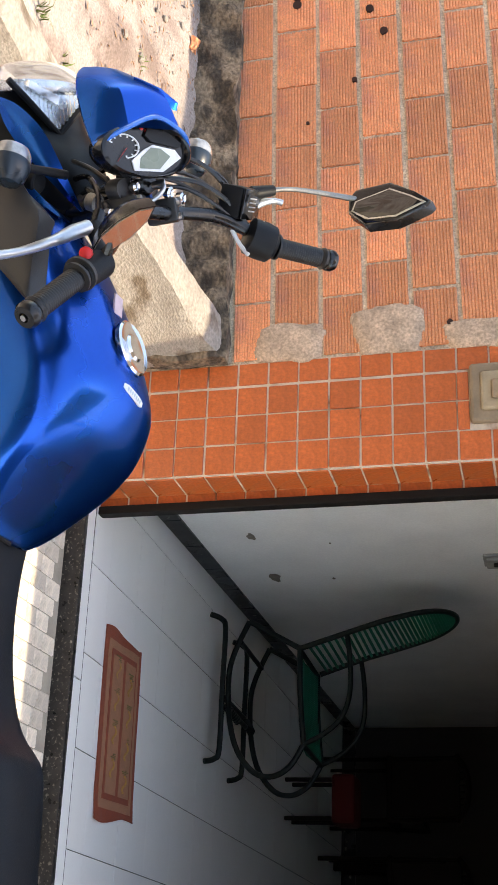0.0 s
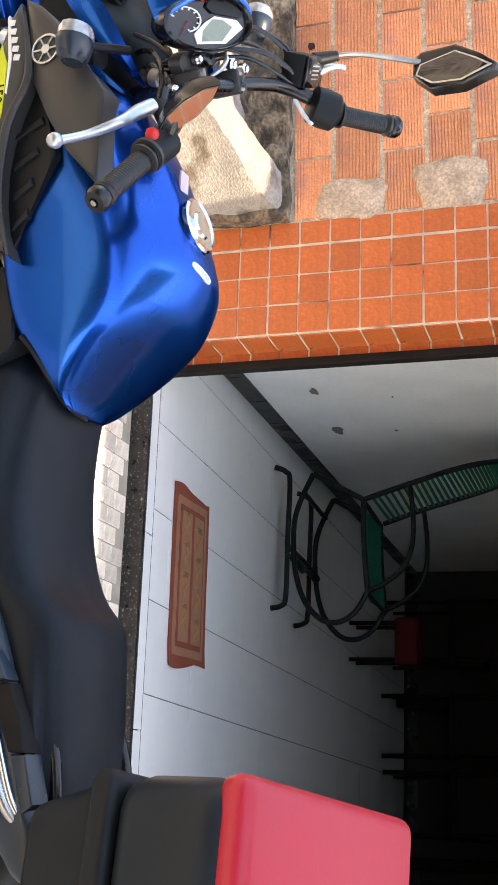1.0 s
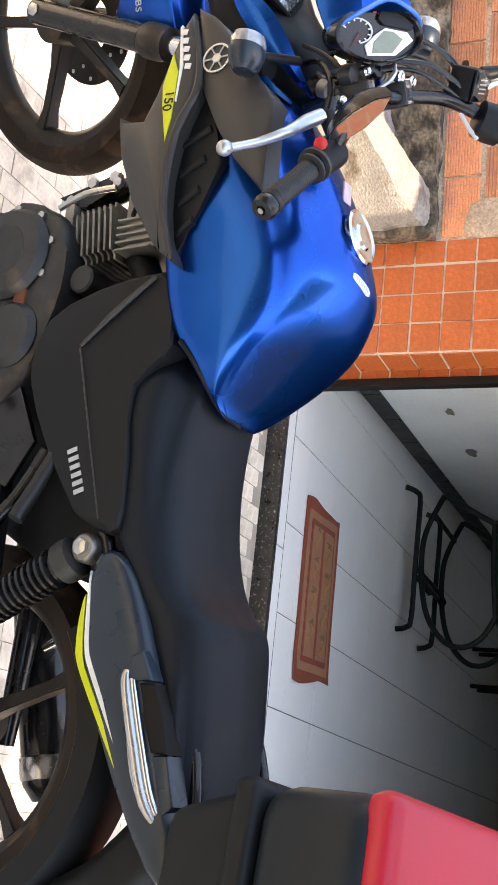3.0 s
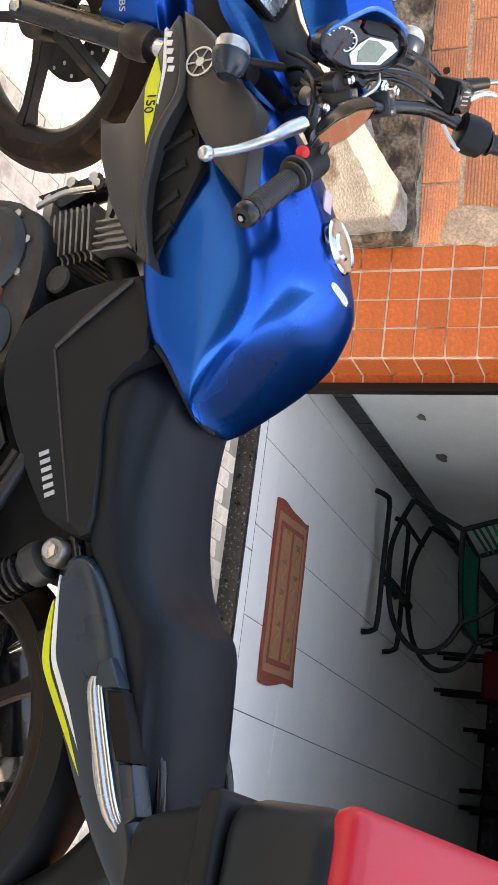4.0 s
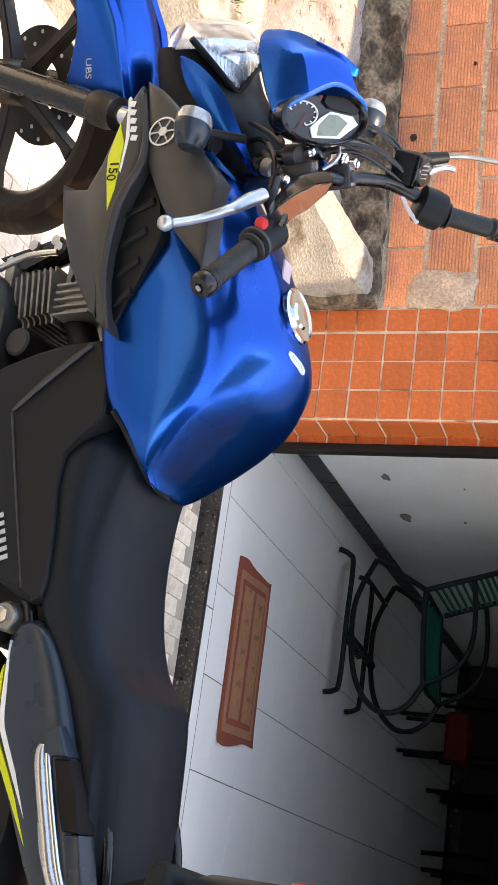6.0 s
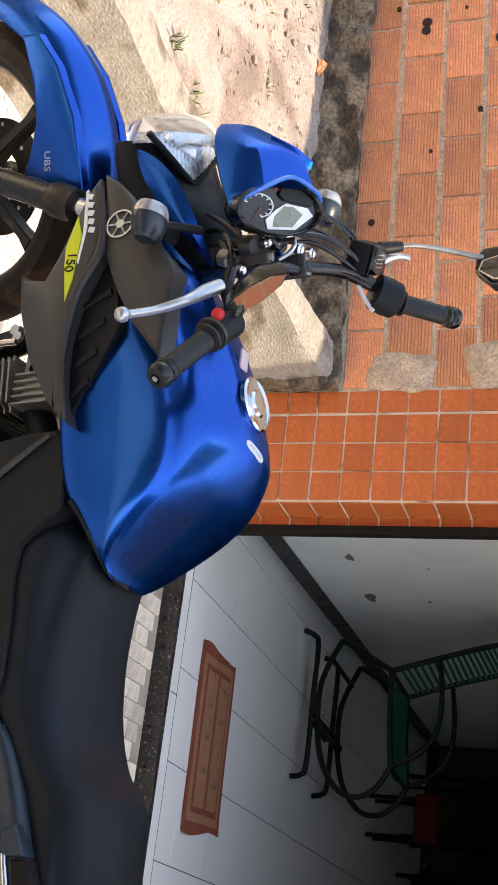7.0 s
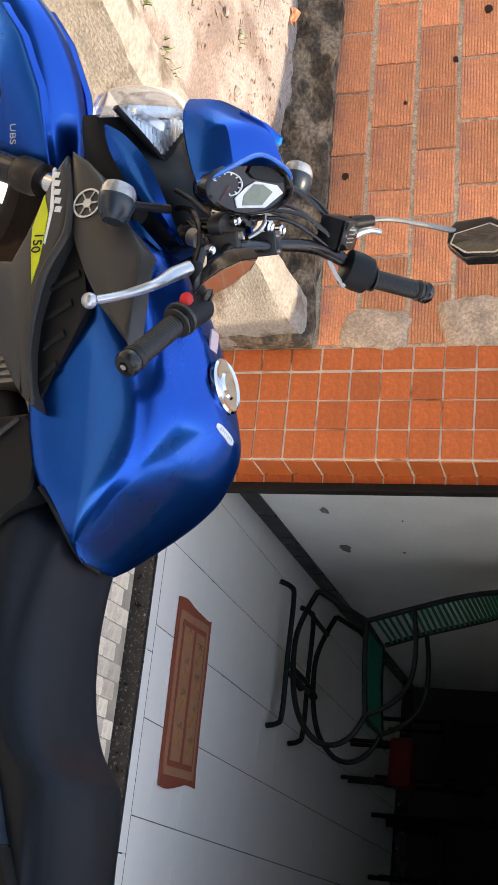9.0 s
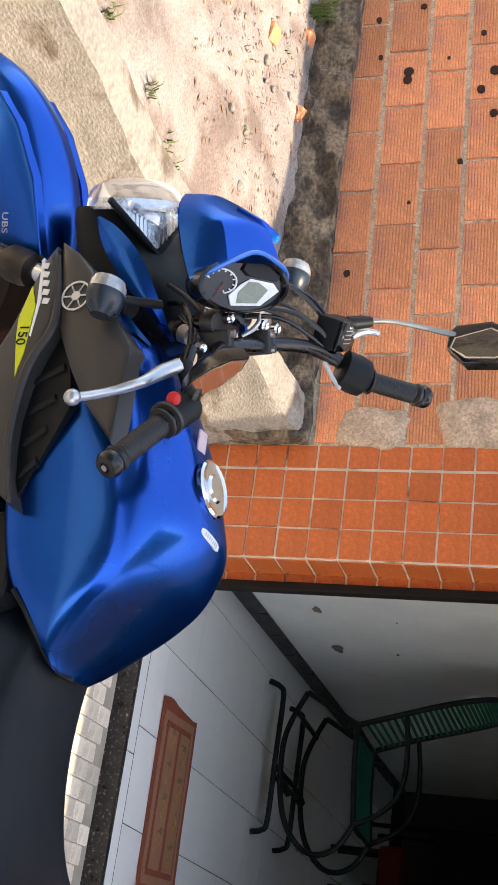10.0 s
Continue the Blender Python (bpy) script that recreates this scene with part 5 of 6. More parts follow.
for sx in (-1, 1):
    bp("lid_screw", lathe([(0.0035, 0.024), (0.003, 0.0255), (0.001, 0.0256)], 8, None, pose(sx * 0.026, 0, 0)), "steel", "", res)
for k in range(4):
    bp("lid_print", box(-0.016, 0.016, -0.013 + k * 0.0075, -0.0105 + k * 0.0075, 0.024, 0.0246), "silver", "", res)

mr = bp("mirror", plate([(0.575, 1.248), (0.590, 1.262), (0.592, 1.330), (0.560, 1.375), (0.535, 1.408), (0.526, 1.400), (0.507, 1.340), (0.512, 1.280), (0.545, 1.246)], -0.365, -0.330, 0.008), "gloss", "black pointed rear-view mirror")
bp("mirror_edge", plate([(0.562, 1.262), (0.576, 1.330), (0.552, 1.370), (0.532, 1.398), (0.513, 1.340), (0.518, 1.284), (0.542, 1.254)], -0.336, -0.3290, 0.0005), "steel", "", mr)
bp("mirror_face", plate([(0.560, 1.265), (0.573, 1.329), (0.550, 1.367), (0.533, 1.390), (0.516, 1.339), (0.521, 1.287), (0.542, 1.258)], -0.336, -0.3280, 0.0005), "dim_mirror", "mirror glass with a dark reflection put into its tone", mr)
bp("mirror_stem", tube([(0.545, -0.212, 1.112), (0.566, -0.258, 1.168), (0.570, -0.335, 1.262)], [0.006, 0.0045, 0.006], 10), "alloy", "slim mirror stem", mr)
bp("stem_boot", rod((0.540, -0.205, 1.102), (0.556, -0.233, 1.137), 0.014, 0.010, 12), "black", "", mr)
# near mirror: a slim pointed blade whose glass looks back along the house front
ml_face = Vector((-0.951, 0.228, 0.210)).normalized()
ml_long = (Vector((0.257, 0.207, 1.120)) - Vector((0.226, 0.176, 1.016))).normalized()
ml_long = (ml_long - ml_face * ml_long.dot(ml_face)).normalized()
ml_side = ml_face.cross(ml_long).normalized()
MLF = Matrix.Translation((0.241, 0.190, 1.069)) @ Matrix((ml_long, ml_side, ml_face)).transposed().to_4x4()
def ml(name, pts, z0, z1, mat, label, parent=None, taper=1.0):
    bm = bmesh.new()
    rings = [[(x * k, y * k + (0.004 if k < 1 else 0), z) for x, y in pts] for k, z in ((0.55 * taper, z0), (0.88 * taper, z0 * 0.55), (1.0, z0 * 0.15), (1.0, z1))]
    bm = loft(rings)
    bm.transform(MLF)
    return bp(name, bm, mat, label, parent, 32)
blade = [(0.070, 0.000), (0.050, 0.013), (0.010, 0.019), (-0.030, 0.017), (-0.058, 0.006), (-0.060, -0.002), (-0.040, -0.014), (0.000, -0.018), (0.045, -0.012)]
mleft = ml("mirror", blade, -0.040, 0.0, "gloss", "black pointed rear-view mirror with orange reflection")
ml("mirror_edge", [(x * 0.95, y * 0.92) for x, y in blade], -0.001, 0.0010, "steel", "", mleft)
ml("mirror_face", [(x * 0.92, y * 0.86) for x, y in blade], -0.0005, 0.0018, "mirror", "mirror glass", mleft)
bp("mirror_stem", tube([(0.215, 0.160, 1.015), (0.225, 0.168, 1.030), (0.240, 0.180, 1.045)], 0.008, 8), "gloss", "", mleft)

# triple clamp, risers, lock, cables
clamp = bp("triple_clamp", loft([[(x + 0.035 * math.cos(2 * math.pi * k / 18), y + 0.035 * math.sin(2 * math.pi * k / 18), z) for k in range(18)] for x, y, z in ((0.0, 0, 0), (0, 0, 0.02))]), "engine", "dark cast fork clamp")
clamp.matrix_basis = Matrix.Translation((0.440, 0.012, 0.958)) @ pose(0, 0, 0, 0, 0, 28) @ pose(0, 0, 0, 10, -6, 0) @ Matrix.Diagonal((0.7, 2.7, 1, 1))
for x, y, z in ((0.375, 0.048, 0.975), (0.425, -0.050, 0.995)):
    r1 = bp("bar_riser", box(-0.021, 0.021, -0.013, 0.013, -0.025, 0.030, 0.005), "engine", "alloy bar clamp")
    r1.matrix_basis = Matrix.Translation((x + 0.006, y, z + 0.008)) @ pose(0, 0, 0, 8, 0, 28)
    for q in (-0.013, 0.013):
        bp("clamp_bolt", lathe([(0.007, 0.028), (0.007, 0.036), (0.002, 0.036)], 8, None, pose(q, 0, 0)), "steel", "", r1)
for c in ((0.384, 0.080, 0.948), (0.497, -0.076, 0.962)):
    bp("fork_cap", lathe([(0.015, -0.01), (0.0155, 0.008), (0.011, 0.010), (0.010, 0.007), (0.004, 0.007)], 18, None, aim(c, Vector(c) + Vector((-0.04, 0, 0.09)))), "alloy", "dull metal fork cap")
lock = bp("ignition_lock", lathe([(0.022, 0), (0.023, 0.018), (0.018, 0.024), (0.004, 0.024)], 18, None, aim((0.462, 0.005, 0.985), (0.445, 0.01, 1.04))), "gloss", "black ignition lock")
bp("key", box(0.447, 0.456, 0.000, 0.006, 1.010, 1.035, 0.001), "steel", "", lock)
for i, (pts, r) in enumerate([
    ([(0.505, -0.19, 1.07), (0.535, -0.15, 1.07), (0.560, -0.09, 1.03), (0.545, -0.03, 0.95), (0.48, 0.0, 0.85)], 0.0045),
    ([(0.470, -0.20, 1.10), (0.500, -0.14, 1.075), (0.505, -0.08, 1.04), (0.480, -0.02, 0.97), (0.40, 0.02, 0.87)], 0.0045),
    ([(0.465, -0.19, 1.09), (0.485, -0.13, 1.06), (0.490, -0.07, 1.02), (0.46, -0.01, 0.95)], 0.004),
    ([(0.285, 0.140, 0.985), (0.335, 0.105, 0.972), (0.400, 0.085, 0.955), (0.455, 0.060, 0.915), (0.48, 0.02, 0.85)], 0.005),
    ([(0.240, 0.150, 1.010), (0.310, 0.095, 0.990), (0.380, 0.070, 0.965), (0.44, 0.045, 0.91)], 0.0055),
    ([(0.520, -0.20, 1.08), (0.57, -0.17, 1.05), (0.60, -0.12, 0.98), (0.60, -0.08, 0.88)], 0.0045)]):
    bp("cable", tube(pts, r, 8), "gloss", "black control cable")
bp("cable_boot", lathe([(0.008 + 0.003 * (i % 2), 0.006 * i) for i in range(10)], 10, None, aim((0.296, 0.132, 0.985), (0.35, 0.10, 0.972))), "gloss", "")
bp("cable_sleeve", tube([(0.458, -0.185, 1.075), (0.435, -0.200, 1.085), (0.415, -0.212, 1.098)], 0.004, 8), "white", "pale cable sleeve")
bp("tank_tag", box(0.205, 0.245, -0.006, 0.020, 0.962, 0.966, 0.001), "tag", "pale tag on the tank")
bp("steering_head", rod((0.395, 0, 0.70), (0.440, 0, 0.95), 0.038, 0.034, 18), "gloss", "black steering head")

# engine and frame
bp("clutch_bulge", lathe([(0.060, 0), (0.062, 0.012), (0.052, 0.024), (0.030, 0.028), (0.004, 0.029)], 30, None, aim((0.0, 0.112, 0.375), (0.0, 0.2, 0.375))), "engine", "round dark sprocket cover")
eng = bp("crankcase", plate(curve_outline([(0.251, 0.300), (0.262, 0.350), (0.235, 0.430), (0.180, 0.468), (0.080, 0.472), (-0.02, 0.440), (-0.10, 0.400), (-0.14, 0.33), (-0.08, 0.25), (0.06, 0.215), (0.19, 0.24)], 3), -0.11, 0.115, 0.018, 0.006), "engine", "dark cast crankcase")
bp("generator_cover", lathe([(0.085, 0), (0.088, 0.015), (0.078, 0.030), (0.050, 0.036), (0.046, 0.033), (0.010, 0.034)], 36, None, aim((0.155, 0.112, 0.352), (0.155, 0.2, 0.352))), "engine", "round dark engine cover", eng)
for k in range(9):
    a = 2 * math.pi * k / 9
    bp("cover_bolt", lathe([(0.008, 0), (0.008, 0.008), (0.003, 0.009)], 6, None, aim((0.155 + 0.090 * math.cos(a), 0.118, 0.352 + 0.090 * math.sin(a)), (0.155 + 0.090 * math.cos(a), 0.2, 0.352 + 0.090 * math.sin(a)))), "steel", "", eng)
cyl = bp("cylinder", rod((0.187, 0, 0.43), (0.200, 0, 0.57), 0.052, None, 20), "fin", "finned grey cylinder")
for i in range(8):
    z = 0.452 + 0.0125 * i
    b = box(-0.056, 0.056, -0.085, 0.085, -0.0022, 0.0022, 0.0)
    bmesh.ops.bevel(b, geom=[e for e in b.edges if abs(e.verts[0].co.z - e.verts[1].co.z) > 0.003], offset=0.014, segments=3, affect='EDGES')
    b.transform(Matrix.Translation((0.190 + 0.0012 * i, 0, z)) @ pose(0, 0, 0, 0, 7, 0))
    bp("fin", b, "fin", "", cyl)
head = bp("cylinder_head", box(0.150, 0.300, -0.075, 0.075, 0.556, 0.640, 0.018), "alloy", "cast cylinder head")
for i in range(5):
    x = 0.150 + 0.014 * i
    bp("head_fin", box(x, x + 0.004, -0.086, 0.086, 0.555, 0.630 - 0.004 * i, 0.001), "fin", "", head)
for x, z in ((0.286, 0.540), (0.250, 0.600), (0.295, 0.600)):
    bp("head_bolt", lathe([(0.010, 0), (0.010, 0.010), (0.004, 0.011)], 6, None, aim((x, 0.074, z), (x, 0.2, z))), "steel", "", head)
mount = bp("engine_mount", plate([(0.286, 0.396), (0.300, 0.470), (0.316, 0.530), (0.288, 0.540), (0.266, 0.478), (0.255, 0.46), (0.262, 0.43)], 0.055, 0.068, 0.002), "gloss", "black engine mount plate")
for x, z in ((0.300, 0.476), (0.305, 0.525), (0.272, 0.43)):
    bp("mount_bolt", lathe([(0.011, 0), (0.011, 0.009), (0.004, 0.010)], 6, None, aim((x, 0.067, z), (x, 0.2, z))), "steel", "", mount)
bp("intake", tube([(0.165, 0.03, 0.57), (0.10, 0.03, 0.60), (0.05, 0.03, 0.60)], 0.028, 14), "black", "black intake hose")
bp("spark_lead", tube([(0.215, 0.082, 0.585), (0.225, 0.110, 0.625), (0.19, 0.10, 0.68), (0.14, 0.06, 0.71)], 0.0045, 8), "gloss", "")
bp("down_tube", tube([(0.40, 0, 0.74), (0.34, 0, 0.58), (0.295, 0, 0.42)], 0.020, 12), "gloss", "black frame down tube")
bp("spine", tube([(0.40, 0, 0.80), (0.15, 0, 0.72), (-0.10, 0, 0.66), (-0.22, 0, 0.45), (-0.20, 0, 0.33)], 0.024, 12), "gloss", "black frame spine")
for s in (1, -1):
    bp("rear_subframe", tube([(-0.12, s * 0.10, 0.66), (-0.36, s * 0.115, 0.64), (-0.60, s * 0.10, 0.76), (-0.80, s * 0.08, 0.83)], 0.013, 10), "gloss", "black rear frame tube")
    bp("swingarm", tube([(-0.20, s * 0.09, 0.34), (-0.45, s * 0.095, 0.325), (-0.70, s * 0.095, 0.305)], [0.022, 0.024, 0.018], 10), "gloss", "black swingarm")
    top, low = Vector((-0.388, s * 0.128, 0.620)), Vector((-0.52, s * 0.120, 0.345))
    d = (low - top).normalized()
    sh = bp("shock_absorber", rod(top + d * 0.03, low, 0.012, None, 12), "chrome", "rear shock absorber")
    prof = [(0.026, 0.0)]
    for i in range(13):
        prof += [(0.026, 0.012 + i * 0.0135), (0.034, 0.016 + i * 0.0135), (0.034, 0.021 + i * 0.0135), (0.026, 0.0245 + i * 0.0135)]
    bp("shock_spring", lathe(prof, 22, None, aim(top + d * 0.055, low)), "gloss", "black coil spring", sh)
    bp("shock_collar", lathe([(0.020, 0), (0.034, 0.004), (0.036, 0.02), (0.034, 0.034), (0.022, 0.038)], 20, None, aim(top + d * 0.022, low)), "engine", "", sh)
    bp("shock_cap", lathe([(0.026, 0), (0.037, 0.004), (0.037, 0.022), (0.024, 0.03)], 20, None, aim(top + d * 0.225, low)), "chrome", "", sh)
    bp("shock_eye", lathe([(0.020, -0.018), (0.024, -0.012), (0.024, 0.012), (0.020, 0.018), (0.008, 0.020)], 20, None, aim(top, top + Vector((0, s, 0)))), "alloy", "", sh)
    bp("shock_nut", lathe([(0.014, 0.016), (0.014, 0.026), (0.006, 0.029)], 6, None, aim(top, top + Vector((0, s, 0)))), "steel", "", sh)
    bp("pillion_bracket", tube([(-0.22, s * 0.12, 0.50), (-0.30, s * 0.135, 0.46), (-0.37, s * 0.15, 0.40)], [0.014, 0.012, 0.013], 10), "gloss", "black pillion footrest bracket")
    bp("pillion_footrest", tube([(-0.20, s * 0.13, 0.545), (-0.29, s * 0.145, 0.505), (-0.345, s * 0.165, 0.49)], [0.012, 0.014, 0.014], 10), "grip", "black footrest")
    bp("footrest", rod((-0.06, s * 0.12, 0.315), (-0.075, s * 0.23, 0.31), 0.013, 0.015, 12), "grip", "black rider footrest")
bp("gear_lever", tube([(-0.03, 0.14, 0.30), (0.06, 0.145, 0.29), (0.10, 0.15, 0.30), (0.10, 0.18, 0.30)], 0.007, 8), "steel", "steel gear lever")
bp("rusty_bracket", box(0.035, 0.085, 0.118, 0.128, 0.375, 0.402, 0.003), "rust", "rusty bracket")
bp("chain_guard", plate([(-0.20, 0.40), (-0.45, 0.405), (-0.66, 0.40), (-0.66, 0.385), (-0.45, 0.375), (-0.20, 0.37)], 0.085, 0.115, 0.004), "black", "black chain guard")
bp("side_stand", tube([(-0.02, 0.10, 0.27), (-0.05, 0.16, 0.14), (-0.08, 0.215, 0.036)], [0.012, 0.011, 0.010], 10), "gloss", "black side stand")
bp("stand_foot", lathe([(0.022, 0), (0.024, 0.004), (0.020, 0.008)], 14, None, aim((-0.082, 0.217, 0.034), (-0.082, 0.205, 0.10))), "gloss", "")
bp("exhaust_pipe", tube([(0.27, -0.04, 0.58), (0.36, -0.06, 0.50), (0.33, -0.09, 0.30), (0.10, -0.13, 0.22), (-0.25, -0.15, 0.25)], 0.018, 12), "engine", "dark exhaust pipe")
sil = bp("silencer", lathe([(0.030, 0), (0.048, 0.05), (0.052, 0.30), (0.050, 0.47), (0.034, 0.50), (0.028, 0.50)], 24, None, aim((-0.30, -0.155, 0.255), (-0.86, -0.20, 0.36))), "gloss", "black silencer")
bp("silencer_ring", lathe([(0.0535, 0.42), (0.0545, 0.422), (0.0545, 0.46), (0.0535, 0.462)], 24, None, aim((-0.30, -0.155, 0.255), (-0.86, -0.20, 0.36)), closed=True), "steel", "bright ring", sil)
bp("rear_hub_cover", lathe([(0.07, 0), (0.072, 0.02), (0.05, 0.03), (0.01, 0.031)], 28, None, aim((-0.6625, 0.045, 0.305), (-0.6625, 0.2, 0.305))), "engine", "")

# top box on a rack
case = thing("top_box")
case.parent = bike
k_right, k_up = Vector((-0.16, -0.97, 0.17)).normalized(), Vector((0.03, 0.17, 0.985)).normalized()
KF = Matrix.Translation((-0.715, 0.205, 0.845)) @ Matrix((k_right.cross(k_up).normalized(), k_right, k_up)).transposed().to_4x4()
tagged(case, "black top box with a red lid panel")
def kp(name, bm, mat, label=""):
    bm.transform(KF)
    return bp(name, bm, mat, label, case, 50)
def tub(x0, x1, y0, y1, z0, z1, flare, bev):
    bm = box(x0, x1, y0, y1, z0, z1)
    for v in bm.verts:
        if v.co.z < z0 + 1e-4:
            v.co.x += flare if v.co.x < 0.2 else -flare
            v.co.y += flare if v.co.y < 0.2 else -flare
    bmesh.ops.bevel(bm, geom=bm.edges[:], offset=bev, segments=5, affect='EDGES', profile=0.5)
    return bm
kp("case_base", tub(0.005, 0.40, 0.005, 0.445, 0.0, 0.165, 0.03, 0.03), "black", "black plastic case base")
kp("case_rim", tub(-0.006, 0.412, -0.006, 0.456, 0.150, 0.192, 0.0, 0.016), "black", "black rim of the case")
kp("case_lid", tub(0.0, 0.405, 0.0, 0.450, 0.182, 0.372, -0.004, 0.05), "case_black", "black case lid")
kp("lid_panel", tub(-0.004, 0.36, 0.012, 0.438, 0.340, 0.392, 0.0, 0.024), "red", "red lid panel")
kp("case_latch", box(0.398, 0.418, 0.19, 0.26, 0.13, 0.22, 0.006), "black", "")
bp("rack", tube([(-0.62, 0.09, 0.815), (-0.74, 0.09, 0.842), (-1.02, 0.09, 0.842), (-1.04, 0.0, 0.842), (-1.02, -0.09, 0.850), (-0.74, -0.09, 0.852), (-0.62, -0.09, 0.815)], 0.010, 10), "gloss", "black luggage rack")

# made-up black plate that hides the bright ground behind the frame
bp("inner_guard", plate([(0.05, 0.56), (-0.06, 0.36), (-0.20, 0.30), (-0.33, 0.34), (-0.40, 0.46), (-0.44, 0.60), (-0.36, 0.67), (-0.10, 0.66)], -0.05, 0.05, 0.01), "black", "plain black plate added to block the bright ground behind")
def hugger():
    rings = []
    for i in range(19):
        a = radians(58 + 100 * i / 18)
        outer = [(-1, -0.05), (-0.9, -0.01), (-0.5, 0.006), (0, 0.010), (0.5, 0.006), (0.9, -0.01), (1, -0.05)]
        ring = [(y * 0.068, 0.338 + d) for y, d in outer] + [(y * 0.063, 0.333 + d) for y, d in outer[::-1]]
        rings.append([(-0.6625 + q * math.cos(a), y, 0.305 + q * math.sin(a)) for y, q in ring])
    return loft(rings)
bp("rear_inner_mudguard", hugger(), "black", "black mudguard over the rear tyre")
bp("starter_motor", rod((0.10, 0.02, 0.50), (0.10, 0.10, 0.50), 0.026, None, 18), "engine", "dark starter motor")
bp("cylinder_base", box(0.125, 0.262, -0.08, 0.082, 0.425, 0.448, 0.006), "alloy", "alloy cylinder base")
bp("oil_pipe", tube([(0.245, 0.10, 0.43), (0.262, 0.104, 0.49), (0.268, 0.095, 0.55)], 0.006, 8), "steel", "thin steel oil pipe")
bp("heel_guard", plate([(-0.10, 0.42), (-0.16, 0.34), (-0.24, 0.33), (-0.28, 0.42), (-0.20, 0.47)], 0.115, 0.125, 0.003), "gloss", "black heel guard plate")

for pts, r in (([(0.50, -0.17, 1.065), (0.515, -0.12, 1.055), (0.515, -0.06, 1.02), (0.48, 0.0, 0.955)], 0.0035), ([(0.48, -0.165, 1.06), (0.492, -0.115, 1.05), (0.495, -0.05, 1.01), (0.47, 0.02, 0.95)], 0.003), ([(0.39, 0.06, 0.99), (0.42, 0.075, 0.97), (0.46, 0.07, 0.93), (0.50, 0.05, 0.88)], 0.004)):
    bp("hose", tube(pts, r, 8), "engine", "thin dark metal hose")
for c, d in (((0.455, -0.03, 1.02), (0.44, -0.03, 1.06)), ((0.438, 0.028, 0.985), (0.43, 0.03, 1.03)), ((0.36, 0.075, 0.972), (0.35, 0.09, 1.0)), ((0.47, -0.075, 1.02), (0.46, -0.075, 1.06))):
    bp("clamp_cap", lathe([(0.010, 0), (0.0105, 0.010), (0.007, 0.013), (0.003, 0.011)], 14, None, aim(c, d)), "chrome", "bright clamp cap")
bp("key_strap", tube([(0.452, 0.003, 1.030), (0.440, 0.004, 1.034), (0.425, 0.006, 1.026), (0.412, 0.010, 1.010)], [0.003, 0.004, 0.0045, 0.003], 8), "silver", "pale strap on the key")

# ---- pieces of the walls, floor and paving ----
def shared(name, bm, mat):
    me = bpy.data.meshes.new(name)
    bmesh.ops.recalc_face_normals(bm, faces=bm.faces)
    bm.to_mesh(me)
    bm.free()
    me.materials.append(M[mat])
    return me


def place(name, me, parent, loc, rot=(0, 0, 0), scale=(1, 1, 1)):
    ob = new(name, me)
    ob.parent = parent
    ob.location, ob.rotation_euler, ob.scale = loc, rot, scale
    return ob


